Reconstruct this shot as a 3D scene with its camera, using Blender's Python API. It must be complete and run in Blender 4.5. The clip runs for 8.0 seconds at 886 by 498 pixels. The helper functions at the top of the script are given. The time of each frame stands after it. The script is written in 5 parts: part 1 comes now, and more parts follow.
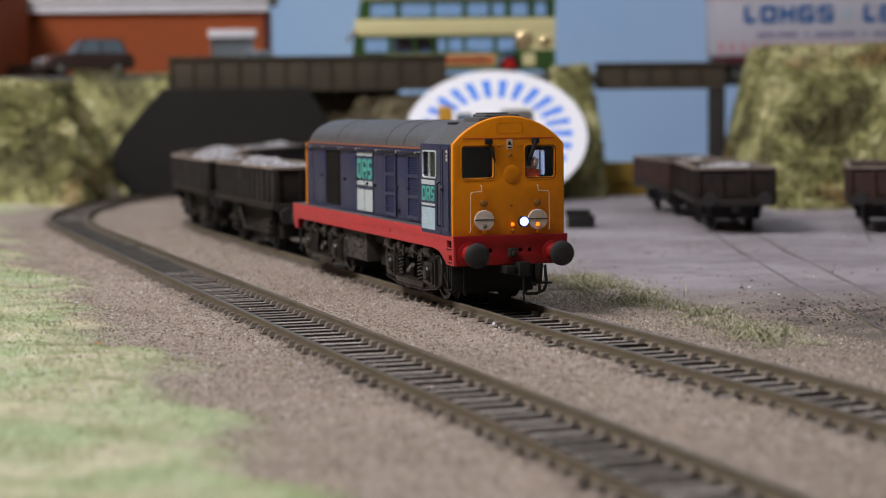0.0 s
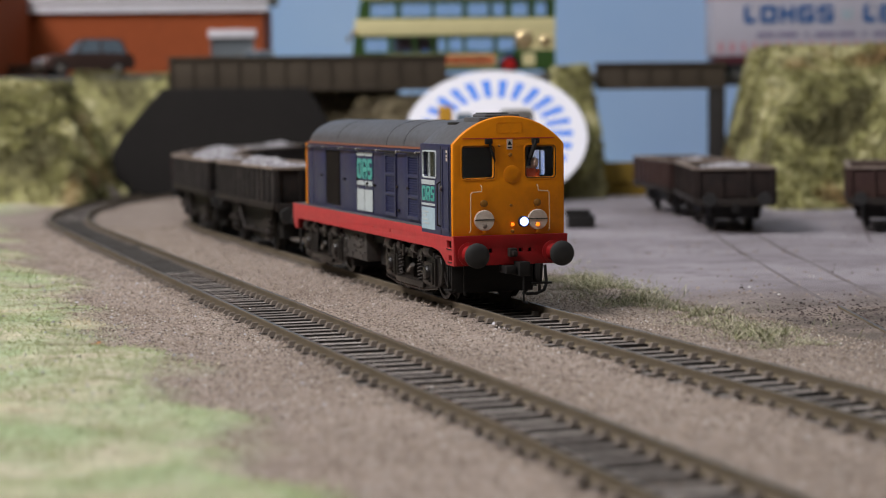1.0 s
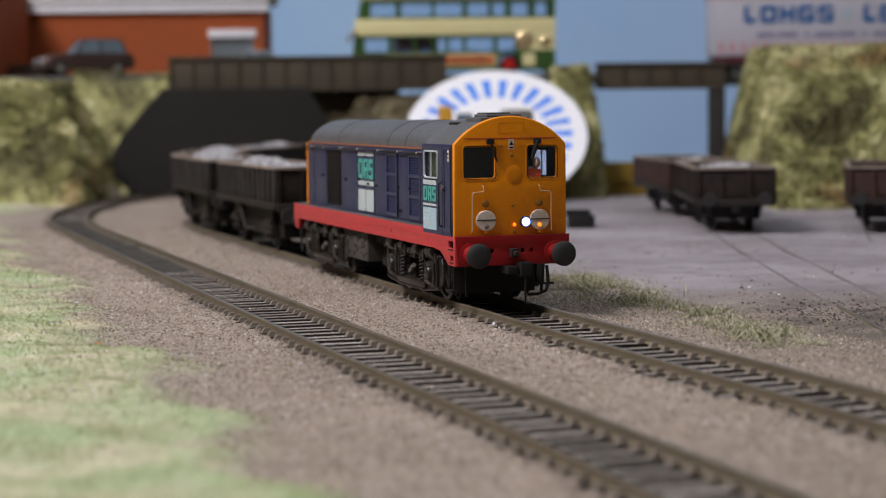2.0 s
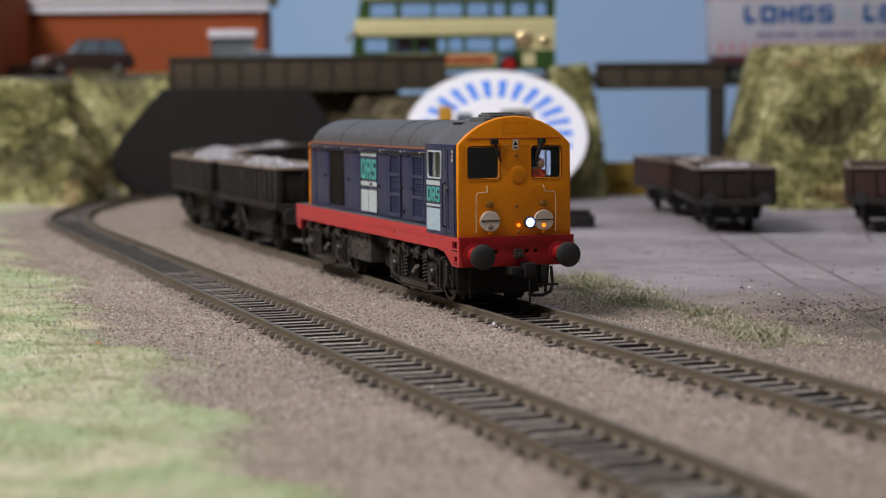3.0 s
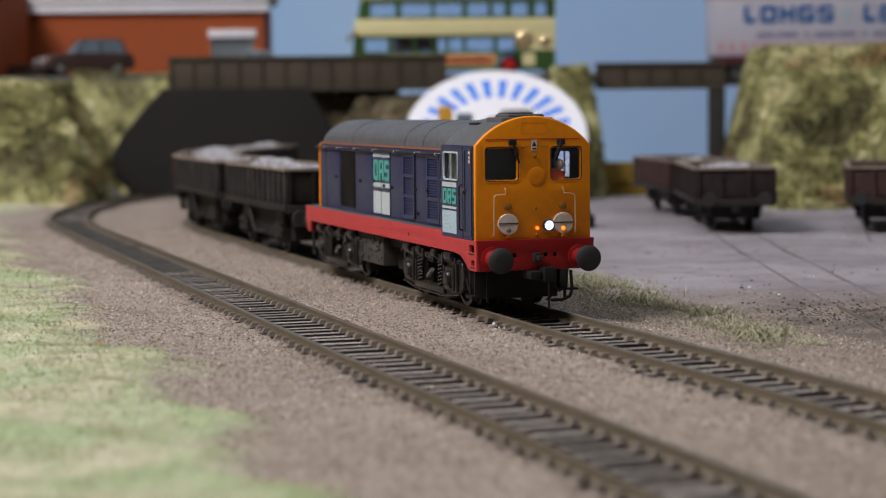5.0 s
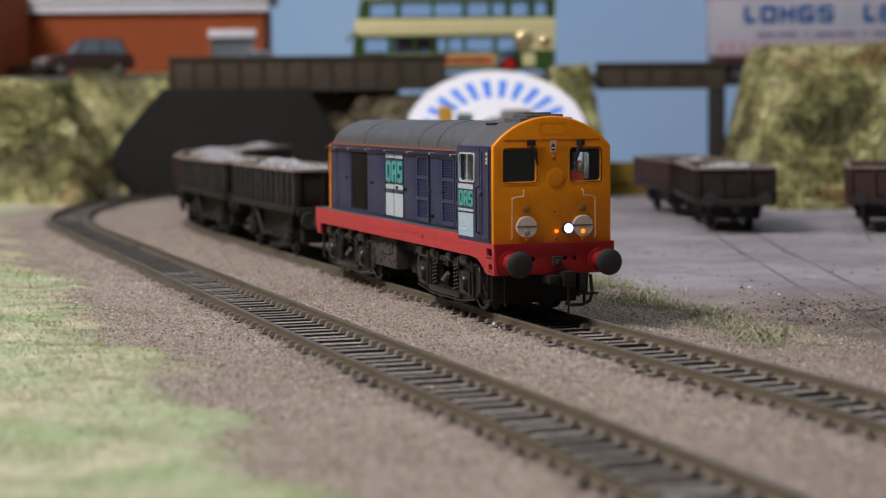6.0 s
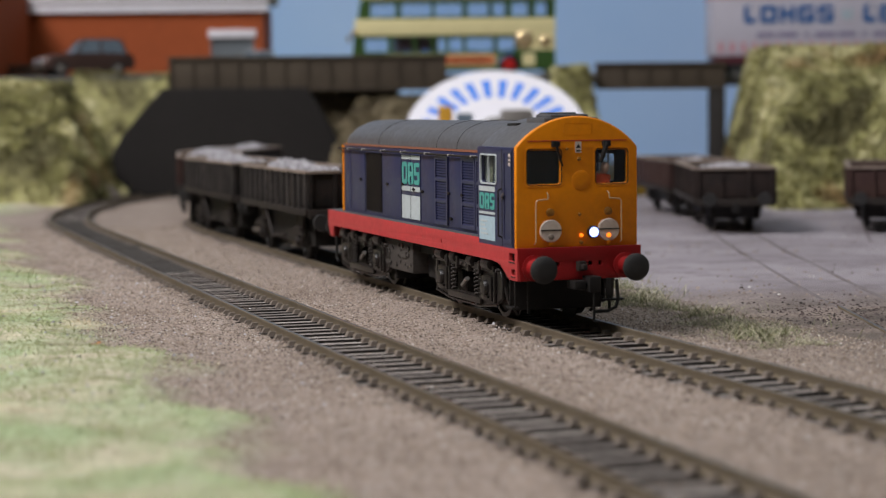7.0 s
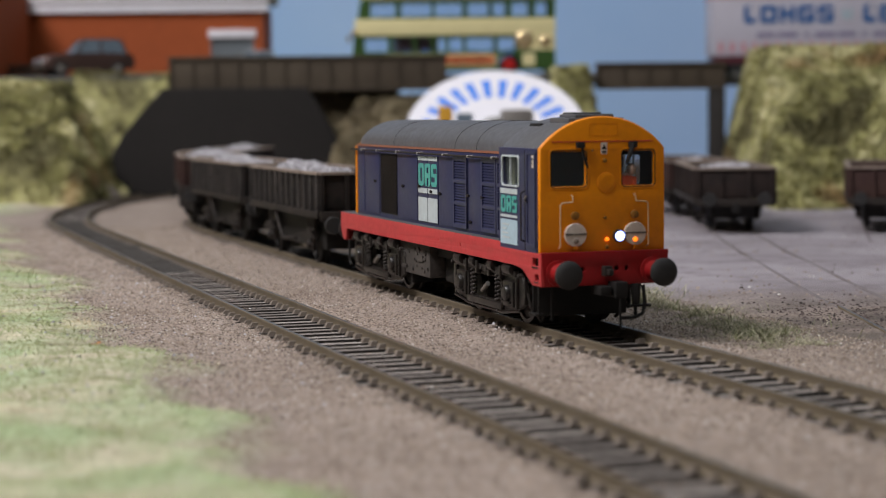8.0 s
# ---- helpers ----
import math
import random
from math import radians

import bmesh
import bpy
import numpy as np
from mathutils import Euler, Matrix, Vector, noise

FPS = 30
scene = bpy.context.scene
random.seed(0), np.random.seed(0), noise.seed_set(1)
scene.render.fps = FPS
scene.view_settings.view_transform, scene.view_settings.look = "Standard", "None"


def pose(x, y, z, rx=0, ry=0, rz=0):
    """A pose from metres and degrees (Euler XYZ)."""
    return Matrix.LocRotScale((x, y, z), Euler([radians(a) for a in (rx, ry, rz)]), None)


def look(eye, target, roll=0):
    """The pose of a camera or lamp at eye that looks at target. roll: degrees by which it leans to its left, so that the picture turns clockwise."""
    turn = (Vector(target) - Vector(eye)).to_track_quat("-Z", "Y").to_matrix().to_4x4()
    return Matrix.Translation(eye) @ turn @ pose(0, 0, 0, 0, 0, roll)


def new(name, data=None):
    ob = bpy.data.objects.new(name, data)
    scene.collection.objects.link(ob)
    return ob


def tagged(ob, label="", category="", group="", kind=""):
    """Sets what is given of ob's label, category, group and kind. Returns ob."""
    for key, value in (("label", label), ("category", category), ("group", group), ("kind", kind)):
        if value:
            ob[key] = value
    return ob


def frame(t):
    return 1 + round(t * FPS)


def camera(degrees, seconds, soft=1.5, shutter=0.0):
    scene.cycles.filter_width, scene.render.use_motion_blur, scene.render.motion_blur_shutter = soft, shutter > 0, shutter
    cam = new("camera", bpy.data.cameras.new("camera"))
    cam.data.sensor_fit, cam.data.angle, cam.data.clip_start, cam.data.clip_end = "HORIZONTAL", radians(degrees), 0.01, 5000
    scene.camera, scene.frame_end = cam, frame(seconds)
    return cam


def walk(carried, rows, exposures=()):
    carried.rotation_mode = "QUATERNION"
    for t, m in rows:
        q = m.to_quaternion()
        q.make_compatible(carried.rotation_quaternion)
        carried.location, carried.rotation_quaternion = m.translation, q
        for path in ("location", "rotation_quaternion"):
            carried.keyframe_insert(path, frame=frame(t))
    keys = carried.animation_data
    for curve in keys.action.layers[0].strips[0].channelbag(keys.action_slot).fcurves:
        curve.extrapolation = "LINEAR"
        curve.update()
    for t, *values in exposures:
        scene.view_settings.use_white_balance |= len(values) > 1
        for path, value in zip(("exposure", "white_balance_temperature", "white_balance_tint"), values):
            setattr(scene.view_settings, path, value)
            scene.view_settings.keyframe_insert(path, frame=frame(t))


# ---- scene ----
# A 1:76 model railway at its true size; lengths below are in millimetres and go through MM.
MM = 0.001
cam = camera(25.615, 8.0, soft=1.1)
EYE = (0.0, 0.0, 0.05095)
AIM = (0.0, math.cos(radians(4.1375)), 0.05095 - math.sin(radians(4.1375)))
walk(cam, [(0.0, look(EYE, AIM, roll=-0.529)), (8.0, look(EYE, AIM, roll=-0.529))])
cam.data.dof.use_dof = True
cam.data.dof.focus_distance = 0.498
cam.data.dof.aperture_fstop = 21.5

# ---- light: an exhibition hall with a lighting strip over the layout and a lit ceiling ----
scene.view_settings.exposure = 0.0
world = bpy.data.worlds.new("hall_air")
scene.world = world
world.use_nodes = True
world.node_tree.nodes["Background"].inputs[1].default_value = 0.0


def ceiling_lamp(x, y, z, tx, ty, size_x, size_y, watts, colour, label):
    data = bpy.data.lights.new("ceiling_lamp", "AREA")
    data.shape, data.size, data.size_y = "RECTANGLE", size_x, size_y
    data.energy, data.color = watts, colour
    ob = new("ceiling_lamp", data)
    ob.matrix_world = look((x, y, z), (tx, ty, 0))
    return tagged(ob, label, "lamp")


ceiling_lamp(-0.78, 0.22, 1.02, -0.03, 0.58, 0.8, 0.3, 20, (1.0, 0.968, 0.985), "warm white lighting strip above the model railway")
ceiling_lamp(0.0, 0.6, 2.5, 0.0, 0.601, 3.2, 3.2, 37, (0.86, 0.93, 1.0), "wide cool white ceiling light of the hall")

# ---- materials ----


def nodes_of(name):
    m = bpy.data.materials.new(name)
    m.use_nodes = True
    nt = m.node_tree
    return m, nt, nt.nodes["Principled BSDF"], nt.links


def coords(nt, scale):
    tc = nt.nodes.new("ShaderNodeTexCoord")
    mp = nt.nodes.new("ShaderNodeMapping")
    mp.inputs["Scale"].default_value = scale if isinstance(scale, tuple) else (scale,) * 3
    nt.links.new(tc.outputs["Object"], mp.inputs["Vector"])
    return mp.outputs[0]


def noise_node(nt, vec, scale, detail=4.0, rough=0.6):
    n = nt.nodes.new("ShaderNodeTexNoise")
    n.inputs["Scale"].default_value = scale
    n.inputs["Detail"].default_value = detail
    n.inputs["Roughness"].default_value = rough
    if vec:
        nt.links.new(vec, n.inputs["Vector"])
    return n.outputs["Fac"]


def ramp(nt, fac, stops):
    r = nt.nodes.new("ShaderNodeValToRGB")
    el = r.color_ramp.elements
    while len(el) < len(stops):
        el.new(0.5)
    for e, (p, col) in zip(el, stops):
        e.position, e.color = p, (*col, 1)
    nt.links.new(fac, r.inputs[0])
    return r.outputs[0]


def mix(nt, fac, a, b):
    m = nt.nodes.new("ShaderNodeMix")
    m.data_type = "RGBA"
    for sock, v in ((m.inputs[0], fac), (m.inputs[6], a), (m.inputs[7], b)):
        if isinstance(v, (int, float)):
            sock.default_value = v
        elif isinstance(v, tuple):
            sock.default_value = (*v, 1)
        else:
            nt.links.new(v, sock)
    return m.outputs[2]


def bump(nt, height, strength, dist, bsdf):
    b = nt.nodes.new("ShaderNodeBump")
    b.inputs["Strength"].default_value = strength
    b.inputs["Distance"].default_value = dist
    nt.links.new(height, b.inputs["Height"])
    nt.links.new(b.outputs[0], bsdf.inputs["Normal"])


def weathered(name, col, dirt, amount=0.5, rough=0.5, metal=0.0, big=60.0, fine=600.0, relief=0.0, gloss_var=0.12, shine=0.28):
    """Paint or plastic with dust at two scales. Scales are in cycles per metre."""
    m, nt, bs, ln = nodes_of(name)
    v = coords(nt, 1.0)
    a = noise_node(nt, v, big, 3)
    b = noise_node(nt, v, fine, 5, 0.7)
    mul = nt.nodes.new("ShaderNodeMath")
    mul.operation = "MULTIPLY"
    ln.new(a, mul.inputs[0])
    ln.new(b, mul.inputs[1])
    fac = ramp(nt, mul.outputs[0], [(0.14, (0, 0, 0)), (0.42, (amount,) * 3)])
    ln.new(mix(nt, fac, col, dirt), bs.inputs["Base Color"])
    rr = nt.nodes.new("ShaderNodeMapRange")
    rr.inputs["To Min"].default_value = rough - gloss_var
    rr.inputs["To Max"].default_value = rough + gloss_var
    ln.new(b, rr.inputs["Value"])
    ln.new(rr.outputs[0], bs.inputs["Roughness"])
    bs.inputs["Metallic"].default_value = metal
    bs.inputs["Specular IOR Level"].default_value = shine
    if relief:
        bump(nt, b, relief, 0.0004, bs)
    return m


def varied(name, stops, rough=0.9, scale=300.0, per="island", relief=0.0):
    """Small natural pieces whose colour changes from piece to piece."""
    m, nt, bs, ln = nodes_of(name)
    if per == "island":
        g = nt.nodes.new("ShaderNodeNewGeometry")
        r = g.outputs["Random Per Island"]
    else:
        r = nt.nodes.new("ShaderNodeObjectInfo").outputs["Random"]
    base = ramp(nt, r, stops)
    n = noise_node(nt, coords(nt, 1.0), scale, 4)
    dark = ramp(nt, n, [(0.3, (0.55, 0.55, 0.55)), (0.7, (1, 1, 1))])
    mm = nt.nodes.new("ShaderNodeMix")
    mm.data_type, mm.blend_type = "RGBA", "MULTIPLY"
    mm.inputs[0].default_value = 1.0
    ln.new(base, mm.inputs[6])
    ln.new(dark, mm.inputs[7])
    ln.new(mm.outputs[2], bs.inputs["Base Color"])
    bs.inputs["Roughness"].default_value = rough
    if relief:
        bump(nt, n, relief, 0.0006, bs)
    return m


def glow(name, col, strength):
    m, nt, bs, ln = nodes_of(name)
    bs.inputs["Base Color"].default_value = (*col, 1)
    bs.inputs["Emission Color"].default_value = (*col, 1)
    bs.inputs["Emission Strength"].default_value = strength
    return m


def glass(name, tint=(0.9, 0.95, 1.0), rough=0.05):
    m, nt, bs, ln = nodes_of(name)
    bs.inputs["Base Color"].default_value = (*tint, 1)
    bs.inputs["Transmission Weight"].default_value = 1.0
    bs.inputs["Roughness"].default_value = rough
    bs.inputs["IOR"].default_value = 1.48
    return m


def ground_material():
    """Ballast, turf and concrete yard, laid out by the zones attribute of the sheet."""
    m, nt, bs, ln = nodes_of("scenic_ground")
    v = coords(nt, 1.0)
    at = nt.nodes.new("ShaderNodeAttribute")
    at.attribute_name = "zones"
    sep = nt.nodes.new("ShaderNodeSeparateColor")
    ln.new(at.outputs["Color"], sep.inputs[0])
    fine = noise_node(nt, v, 1100, 3, 0.8)
    mid = noise_node(nt, v, 90, 4, 0.6)
    big = noise_node(nt, v, 14, 3, 0.55)
    ball = mix(nt, ramp(nt, big, [(0.35, (0, 0, 0)), (0.7, (1, 1, 1))]), (0.30, 0.232, 0.190), (0.43, 0.342, 0.288))
    ball = mix(nt, ramp(nt, fine, [(0.5, (0, 0, 0)), (0.7, (1, 1, 1))]), ball, (0.56, 0.46, 0.395))
    ball = mix(nt, ramp(nt, fine, [(0.3, (0.8, 0.8, 0.8)), (0.46, (0, 0, 0))]), ball, (0.095, 0.070, 0.058))
    ball = mix(nt, ramp(nt, mid, [(0.55, (0, 0, 0)), (0.8, (0.7, 0.7, 0.7))]), ball, (0.22, 0.165, 0.135))
    turf = mix(nt, ramp(nt, noise_node(nt, v, 36, 4, 0.62), [(0.36, (0, 0, 0)), (0.6, (1, 1, 1))]), (0.74, 0.64, 0.49), (0.47, 0.58, 0.32))
    turf = mix(nt, ramp(nt, mid, [(0.5, (0, 0, 0)), (0.7, (0.8, 0.8, 0.8))]), turf, (0.38, 0.34, 0.20))
    turf = mix(nt, ramp(nt, fine, [(0.5, (0, 0, 0)), (0.75, (0.8, 0.8, 0.8))]), turf, (0.62, 0.57, 0.44))
    turf = mix(nt, ramp(nt, fine, [(0.3, (0.75, 0.75, 0.75)), (0.47, (0, 0, 0))]), turf, (0.15, 0.14, 0.055))
    turf = mix(nt, ramp(nt, noise_node(nt, v, 260, 4, 0.7), [(0.52, (0, 0, 0)), (0.66, (0.7, 0.7, 0.7))]), turf, (0.23, 0.27, 0.10))
    yard = mix(nt, ramp(nt, big, [(0.35, (0, 0, 0)), (0.65, (1, 1, 1))]), (0.272, 0.236, 0.254), (0.425, 0.378, 0.408))
    yard = mix(nt, ramp(nt, mid, [(0.5, (0, 0, 0)), (0.8, (0.7, 0.7, 0.7))]), yard, (0.125, 0.10, 0.10))
    yard = mix(nt, ramp(nt, fine, [(0.52, (0, 0, 0)), (0.75, (0.6, 0.6, 0.6))]), yard, (0.40, 0.36, 0.36))
    # Near-black for track bed and dirt; also puts the sleeper gaps' shade into colour.
    shade_dirt = mix(nt, fine, (0.022, 0.019, 0.017), (0.075, 0.062, 0.052))
    c = mix(nt, sep.outputs[0], ball, turf)
    c = mix(nt, sep.outputs[1], c, yard)
    c = mix(nt, sep.outputs[2], c, shade_dirt)
    ln.new(c, bs.inputs["Base Color"])
    bs.inputs["Roughness"].default_value = 0.92
    bump(nt, fine, 0.9, 0.0014, bs)
    return m


M_GROUND = ground_material()
M_GRAIN = varied("ballast_grains", [(0, (0.060, 0.044, 0.034)), (0.28, (0.22, 0.162, 0.122)), (0.75, (0.43, 0.332, 0.255)), (0.95, (0.60, 0.50, 0.42)), (1, (0.88, 0.84, 0.80))])
M_EARTH = varied("dark_earth", [(0, (0.035, 0.024, 0.021)), (0.6, (0.085, 0.058, 0.052)), (1, (0.19, 0.145, 0.135))])
M_GRASS = varied("static_grass", [(0, (0.17, 0.18, 0.085)), (0.35, (0.34, 0.345, 0.175)), (0.65, (0.54, 0.50, 0.33)), (1, (0.78, 0.71, 0.54))])


def foliage(name, dark, mid_c, pale, rust, scale=17.0):
    """Matted scenic foliage in broad patches."""
    m, nt, bs, ln = nodes_of(name)
    v = coords(nt, 1.0)
    big = noise_node(nt, v, scale, 3, 0.6)
    sml = noise_node(nt, v, scale * 4.4, 4, 0.65)
    isl = nt.nodes.new("ShaderNodeNewGeometry").outputs["Random Per Island"]
    c = mix(nt, ramp(nt, big, [(0.42, (0, 0, 0)), (0.51, (1, 1, 1))]), dark, mid_c)
    c = mix(nt, ramp(nt, big, [(0.52, (0, 0, 0)), (0.61, (1, 1, 1))]), c, pale)
    c = mix(nt, ramp(nt, noise_node(nt, v, 17, 2), [(0.6, (0, 0, 0)), (0.7, (0.6, 0.6, 0.6))]), c, rust)
    c = mix(nt, ramp(nt, sml, [(0.5, (0, 0, 0)), (0.72, (0.7, 0.7, 0.7))]), c, dark)
    c = mix(nt, ramp(nt, isl, [(0.0, (0, 0, 0)), (1.0, (0.22, 0.22, 0.22))]), c, pale)
    ln.new(c, bs.inputs["Base Color"])
    bs.inputs["Roughness"].default_value = 0.95
    bump(nt, sml, 0.6, 0.001, bs)
    return m


M_BANK = foliage("bank_foliage", (0.085, 0.073, 0.022), (0.35, 0.33, 0.125), (0.68, 0.635, 0.37), (0.38, 0.19, 0.08), 24.0)
M_TURF_F = foliage("turf_fibre", (0.30, 0.32, 0.13), (0.37, 0.45, 0.20), (0.80, 0.73, 0.54), (0.55, 0.33, 0.18), 34.0)
M_BANKBROWN = foliage("brown_bank_foliage", (0.11, 0.085, 0.05), (0.23, 0.185, 0.11), (0.36, 0.30, 0.19), (0.30, 0.17, 0.09))
M_RAIL_SIDE = weathered("rusty_rail", (0.145, 0.115, 0.076), (0.23, 0.185, 0.13), 0.8, 0.7, 0.05, 80, 900)
M_RAIL_TOP = weathered("worn_rail_head", (0.15, 0.135, 0.115), (0.075, 0.062, 0.05), 0.7, 0.34, 0.6, 50, 700)
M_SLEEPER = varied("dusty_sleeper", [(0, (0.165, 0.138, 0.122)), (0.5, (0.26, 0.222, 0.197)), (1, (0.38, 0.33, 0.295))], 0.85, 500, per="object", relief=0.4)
# Near-black sides: the shade between the sleepers is in their colour.
M_SLEEPERSHADE = weathered("shaded_sleeper_side", (0.030, 0.025, 0.022), (0.085, 0.070, 0.060), 0.7, 0.8, 0, 200, 900)
M_CHAIR = weathered("dusty_brown_chair", (0.125, 0.100, 0.080), (0.23, 0.19, 0.16), 0.7, 0.8, 0, 90, 900)
M_SUNK = weathered("dusty_sunken_rail", (0.15, 0.128, 0.128), (0.25, 0.215, 0.215), 0.7, 0.75, 0, 40, 500)
M_UNDERPASS = weathered("dark_underpass_wall", (0.019, 0.0165, 0.0155), (0.013, 0.0115, 0.0105), 0.6, 0.9, 0, 30, 300)
M_BLUE = weathered("dark_blue_paint", (0.025, 0.028, 0.082), (0.054, 0.050, 0.068), 0.55, 0.38, shine=0.36)
M_YELLOW = weathered("warning_yellow_paint", (0.80, 0.252, 0.003), (0.46, 0.14, 0.008), 0.4, 0.42)
M_RED = weathered("red_paint", (0.29, 0.008, 0.010), (0.13, 0.014, 0.012), 0.45, 0.45)
M_REDSIDE = weathered("faded_red_paint", (0.50, 0.046, 0.048), (0.25, 0.045, 0.04), 0.45, 0.5)
M_ROOF = weathered("grey_roof_paint", (0.10, 0.099, 0.105), (0.060, 0.055, 0.054), 0.6, 0.44, 0, 50, 500, shine=0.45)
M_BLACK = weathered("sooty_black", (0.010, 0.009, 0.009), (0.03, 0.026, 0.022), 0.6, 0.6)
M_FRAME = weathered("brown_dusted_underframe", (0.014, 0.011, 0.010), (0.050, 0.038, 0.031), 0.75, 0.65, 0, 120, 900)
M_BOXGREY = weathered("grey_brown_box", (0.045, 0.039, 0.036), (0.10, 0.085, 0.075), 0.75, 0.6, 0, 120, 900)
M_BOGIE = weathered("oily_bogie_casting", (0.012, 0.010, 0.0092), (0.048, 0.037, 0.032), 0.7, 0.34, 0.15, 160, 1100, 0.25, shine=0.55)
M_RIBDUST = weathered("dusty_wagon_rib", (0.030, 0.026, 0.025), (0.105, 0.092, 0.085), 0.8, 0.7, 0, 70, 500)
M_BRASS = weathered("grimy_brass", (0.30, 0.13, 0.02), (0.10, 0.05, 0.02), 0.6, 0.5)
M_TEAL = weathered("teal_vinyl", (0.065, 0.36, 0.31), (0.12, 0.22, 0.2), 0.4, 0.4)
M_PALE = weathered("pale_grey_vinyl", (0.50, 0.55, 0.56), (0.30, 0.30, 0.29), 0.5, 0.45)
M_PALEBLUE = weathered("pale_blue_vinyl", (0.40, 0.53, 0.60), (0.30, 0.34, 0.36), 0.5, 0.45)
M_ORANGE = weathered("orange_line", (0.27, 0.10, 0.06), (0.15, 0.08, 0.06), 0.5, 0.5)
M_WHITE = weathered("off_white_paint", (0.74, 0.64, 0.56), (0.40, 0.28, 0.20), 0.75, 0.5)
M_STEEL = weathered("dull_steel", (0.30, 0.28, 0.26), (0.12, 0.10, 0.08), 0.6, 0.45, 0.6)
M_KNOB = weathered("bright_knob", (0.42, 0.39, 0.36), (0.3, 0.26, 0.22), 0.5, 0.3, 0.3)
M_BUFFER = weathered("dark_grey_buffer", (0.026, 0.025, 0.025), (0.05, 0.045, 0.042), 0.6, 0.55)
M_GLASS = glass("cab_glass")
M_HEAD = glow("headlamp_lens", (0.62, 0.72, 1.0), 4)
M_HALO = glow("headlamp_halo", (0.30, 0.40, 1.0), 0.9)
M_MARK = glow("marker_lamp", (1.0, 0.22, 0.01), 1.6)
M_ORANGE_VEST = weathered("orange_cloth", (0.88, 0.11, 0.03), (0.6, 0.08, 0.03), 0.3, 0.7)
M_WAGON = weathered("weathered_dark_wagon", (0.009, 0.0078, 0.0075), (0.038, 0.027, 0.022), 0.8, 0.65, 0, 70, 500)
M_WAGONRUST = weathered("rust_brown_wagon", (0.040, 0.018, 0.016), (0.080, 0.046, 0.034), 0.7, 0.7, 0, 70, 500)
M_WAGONDARK = weathered("dark_brown_wagon", (0.016, 0.011, 0.010), (0.050, 0.031, 0.024), 0.7, 0.7, 0, 70, 500)
M_RIM = weathered("dusty_rim", (0.26, 0.205, 0.17), (0.10, 0.07, 0.05), 0.7, 0.7)
M_STONE = varied("pale_stone_load", [(0, (0.20, 0.185, 0.19)), (0.45, (0.42, 0.395, 0.41)), (1, (0.74, 0.71, 0.75))], 0.9)
M_CONC = weathered("soot_dark_concrete", (0.038, 0.034, 0.032), (0.025, 0.022, 0.020), 0.7, 0.85, 0, 30, 300, 0.3)
M_GIRDER = weathered("brown_girder", (0.058, 0.044, 0.031), (0.10, 0.078, 0.055), 0.7, 0.75, 0, 25, 300, 0.3)
M_ROAD = weathered("grey_road", (0.09, 0.088, 0.085), (0.15, 0.14, 0.13), 0.6, 0.85, 0, 20, 300)
M_BRICK = weathered("orange_brick", (0.36, 0.080, 0.022), (0.26, 0.062, 0.022), 0.6, 0.8, 0, 18, 240)
M_SKY = weathered("painted_sky_board", (0.365, 0.55, 0.85), (0.46, 0.62, 0.88), 0.8, 0.9, 0, 2.5, 6)


# ---- mesh helpers ----
def smooth(mesh, angle=35):
    mesh.polygons.foreach_set("use_smooth", [True] * len(mesh.polygons))
    mesh.set_sharp_from_angle(angle=radians(angle))


def finish(name, bm, mats, bevel=0.0, soft=35):
    """A mesh object in metres from a bmesh in millimetres."""
    bm.normal_update()
    if bevel:
        sharp = [e for e in bm.edges if len(e.link_faces) == 2 and e.calc_face_angle(0) > radians(50)]
        if sharp:
            bmesh.ops.bevel(bm, geom=sharp, offset=bevel, segments=2, profile=0.6, affect="EDGES", clamp_overlap=True)
    bmesh.ops.scale(bm, vec=(MM, MM, MM), verts=bm.verts)
    me = bpy.data.meshes.new(name)
    bm.to_mesh(me)
    bm.free()
    for mt in (mats if isinstance(mats, (list, tuple)) else [mats]):
        me.materials.append(mt)
    if soft:
        smooth(me, soft)
    return new(name, me)


def part(name, bm, material, parent, label="", bevel=0.0, soft=35):
    ob = finish(name, bm, material, bevel, soft)
    ob.parent = parent
    if label:
        tagged(ob, label)
    return ob


def thing(name, label, category, group="", kind=""):
    return tagged(new(name), label, category, group, kind)


def box(bm, x0, x1, y0, y1, z0, z1, mat=0):
    vs = [bm.verts.new(p) for p in ((x0, y0, z0), (x1, y0, z0), (x1, y1, z0), (x0, y1, z0), (x0, y0, z1), (x1, y0, z1), (x1, y1, z1), (x0, y1, z1))]
    for f in ((3, 2, 1, 0), (4, 5, 6, 7), (0, 1, 5, 4), (1, 2, 6, 5), (2, 3, 7, 6), (3, 0, 4, 7)):
        bm.faces.new([vs[i] for i in f]).material_index = mat
    return vs


def boxes(*dims):
    bm = bmesh.new()
    for d in dims:
        box(bm, *d)
    return bm


def rod(bm, a, b, r, seg=10, r2=None):
    """A round bar from a to b."""
    a, b = Vector(a), Vector(b)
    q = (b - a).to_track_quat("Z", "Y").to_matrix().to_4x4()
    m = Matrix.Translation((a + b) / 2) @ q
    bmesh.ops.create_cone(bm, cap_ends=True, segments=seg, radius1=r, radius2=r if r2 is None else r2, depth=(b - a).length, matrix=m)
    return bm


def polyrod(points, r, seg=8):
    bm = bmesh.new()
    for a, b in zip(points, points[1:]):
        rod(bm, a, b, r, seg)
    for p in points[1:-1]:
        bmesh.ops.create_icosphere(bm, subdivisions=1, radius=r * 1.02, matrix=Matrix.Translation(p))
    return bm


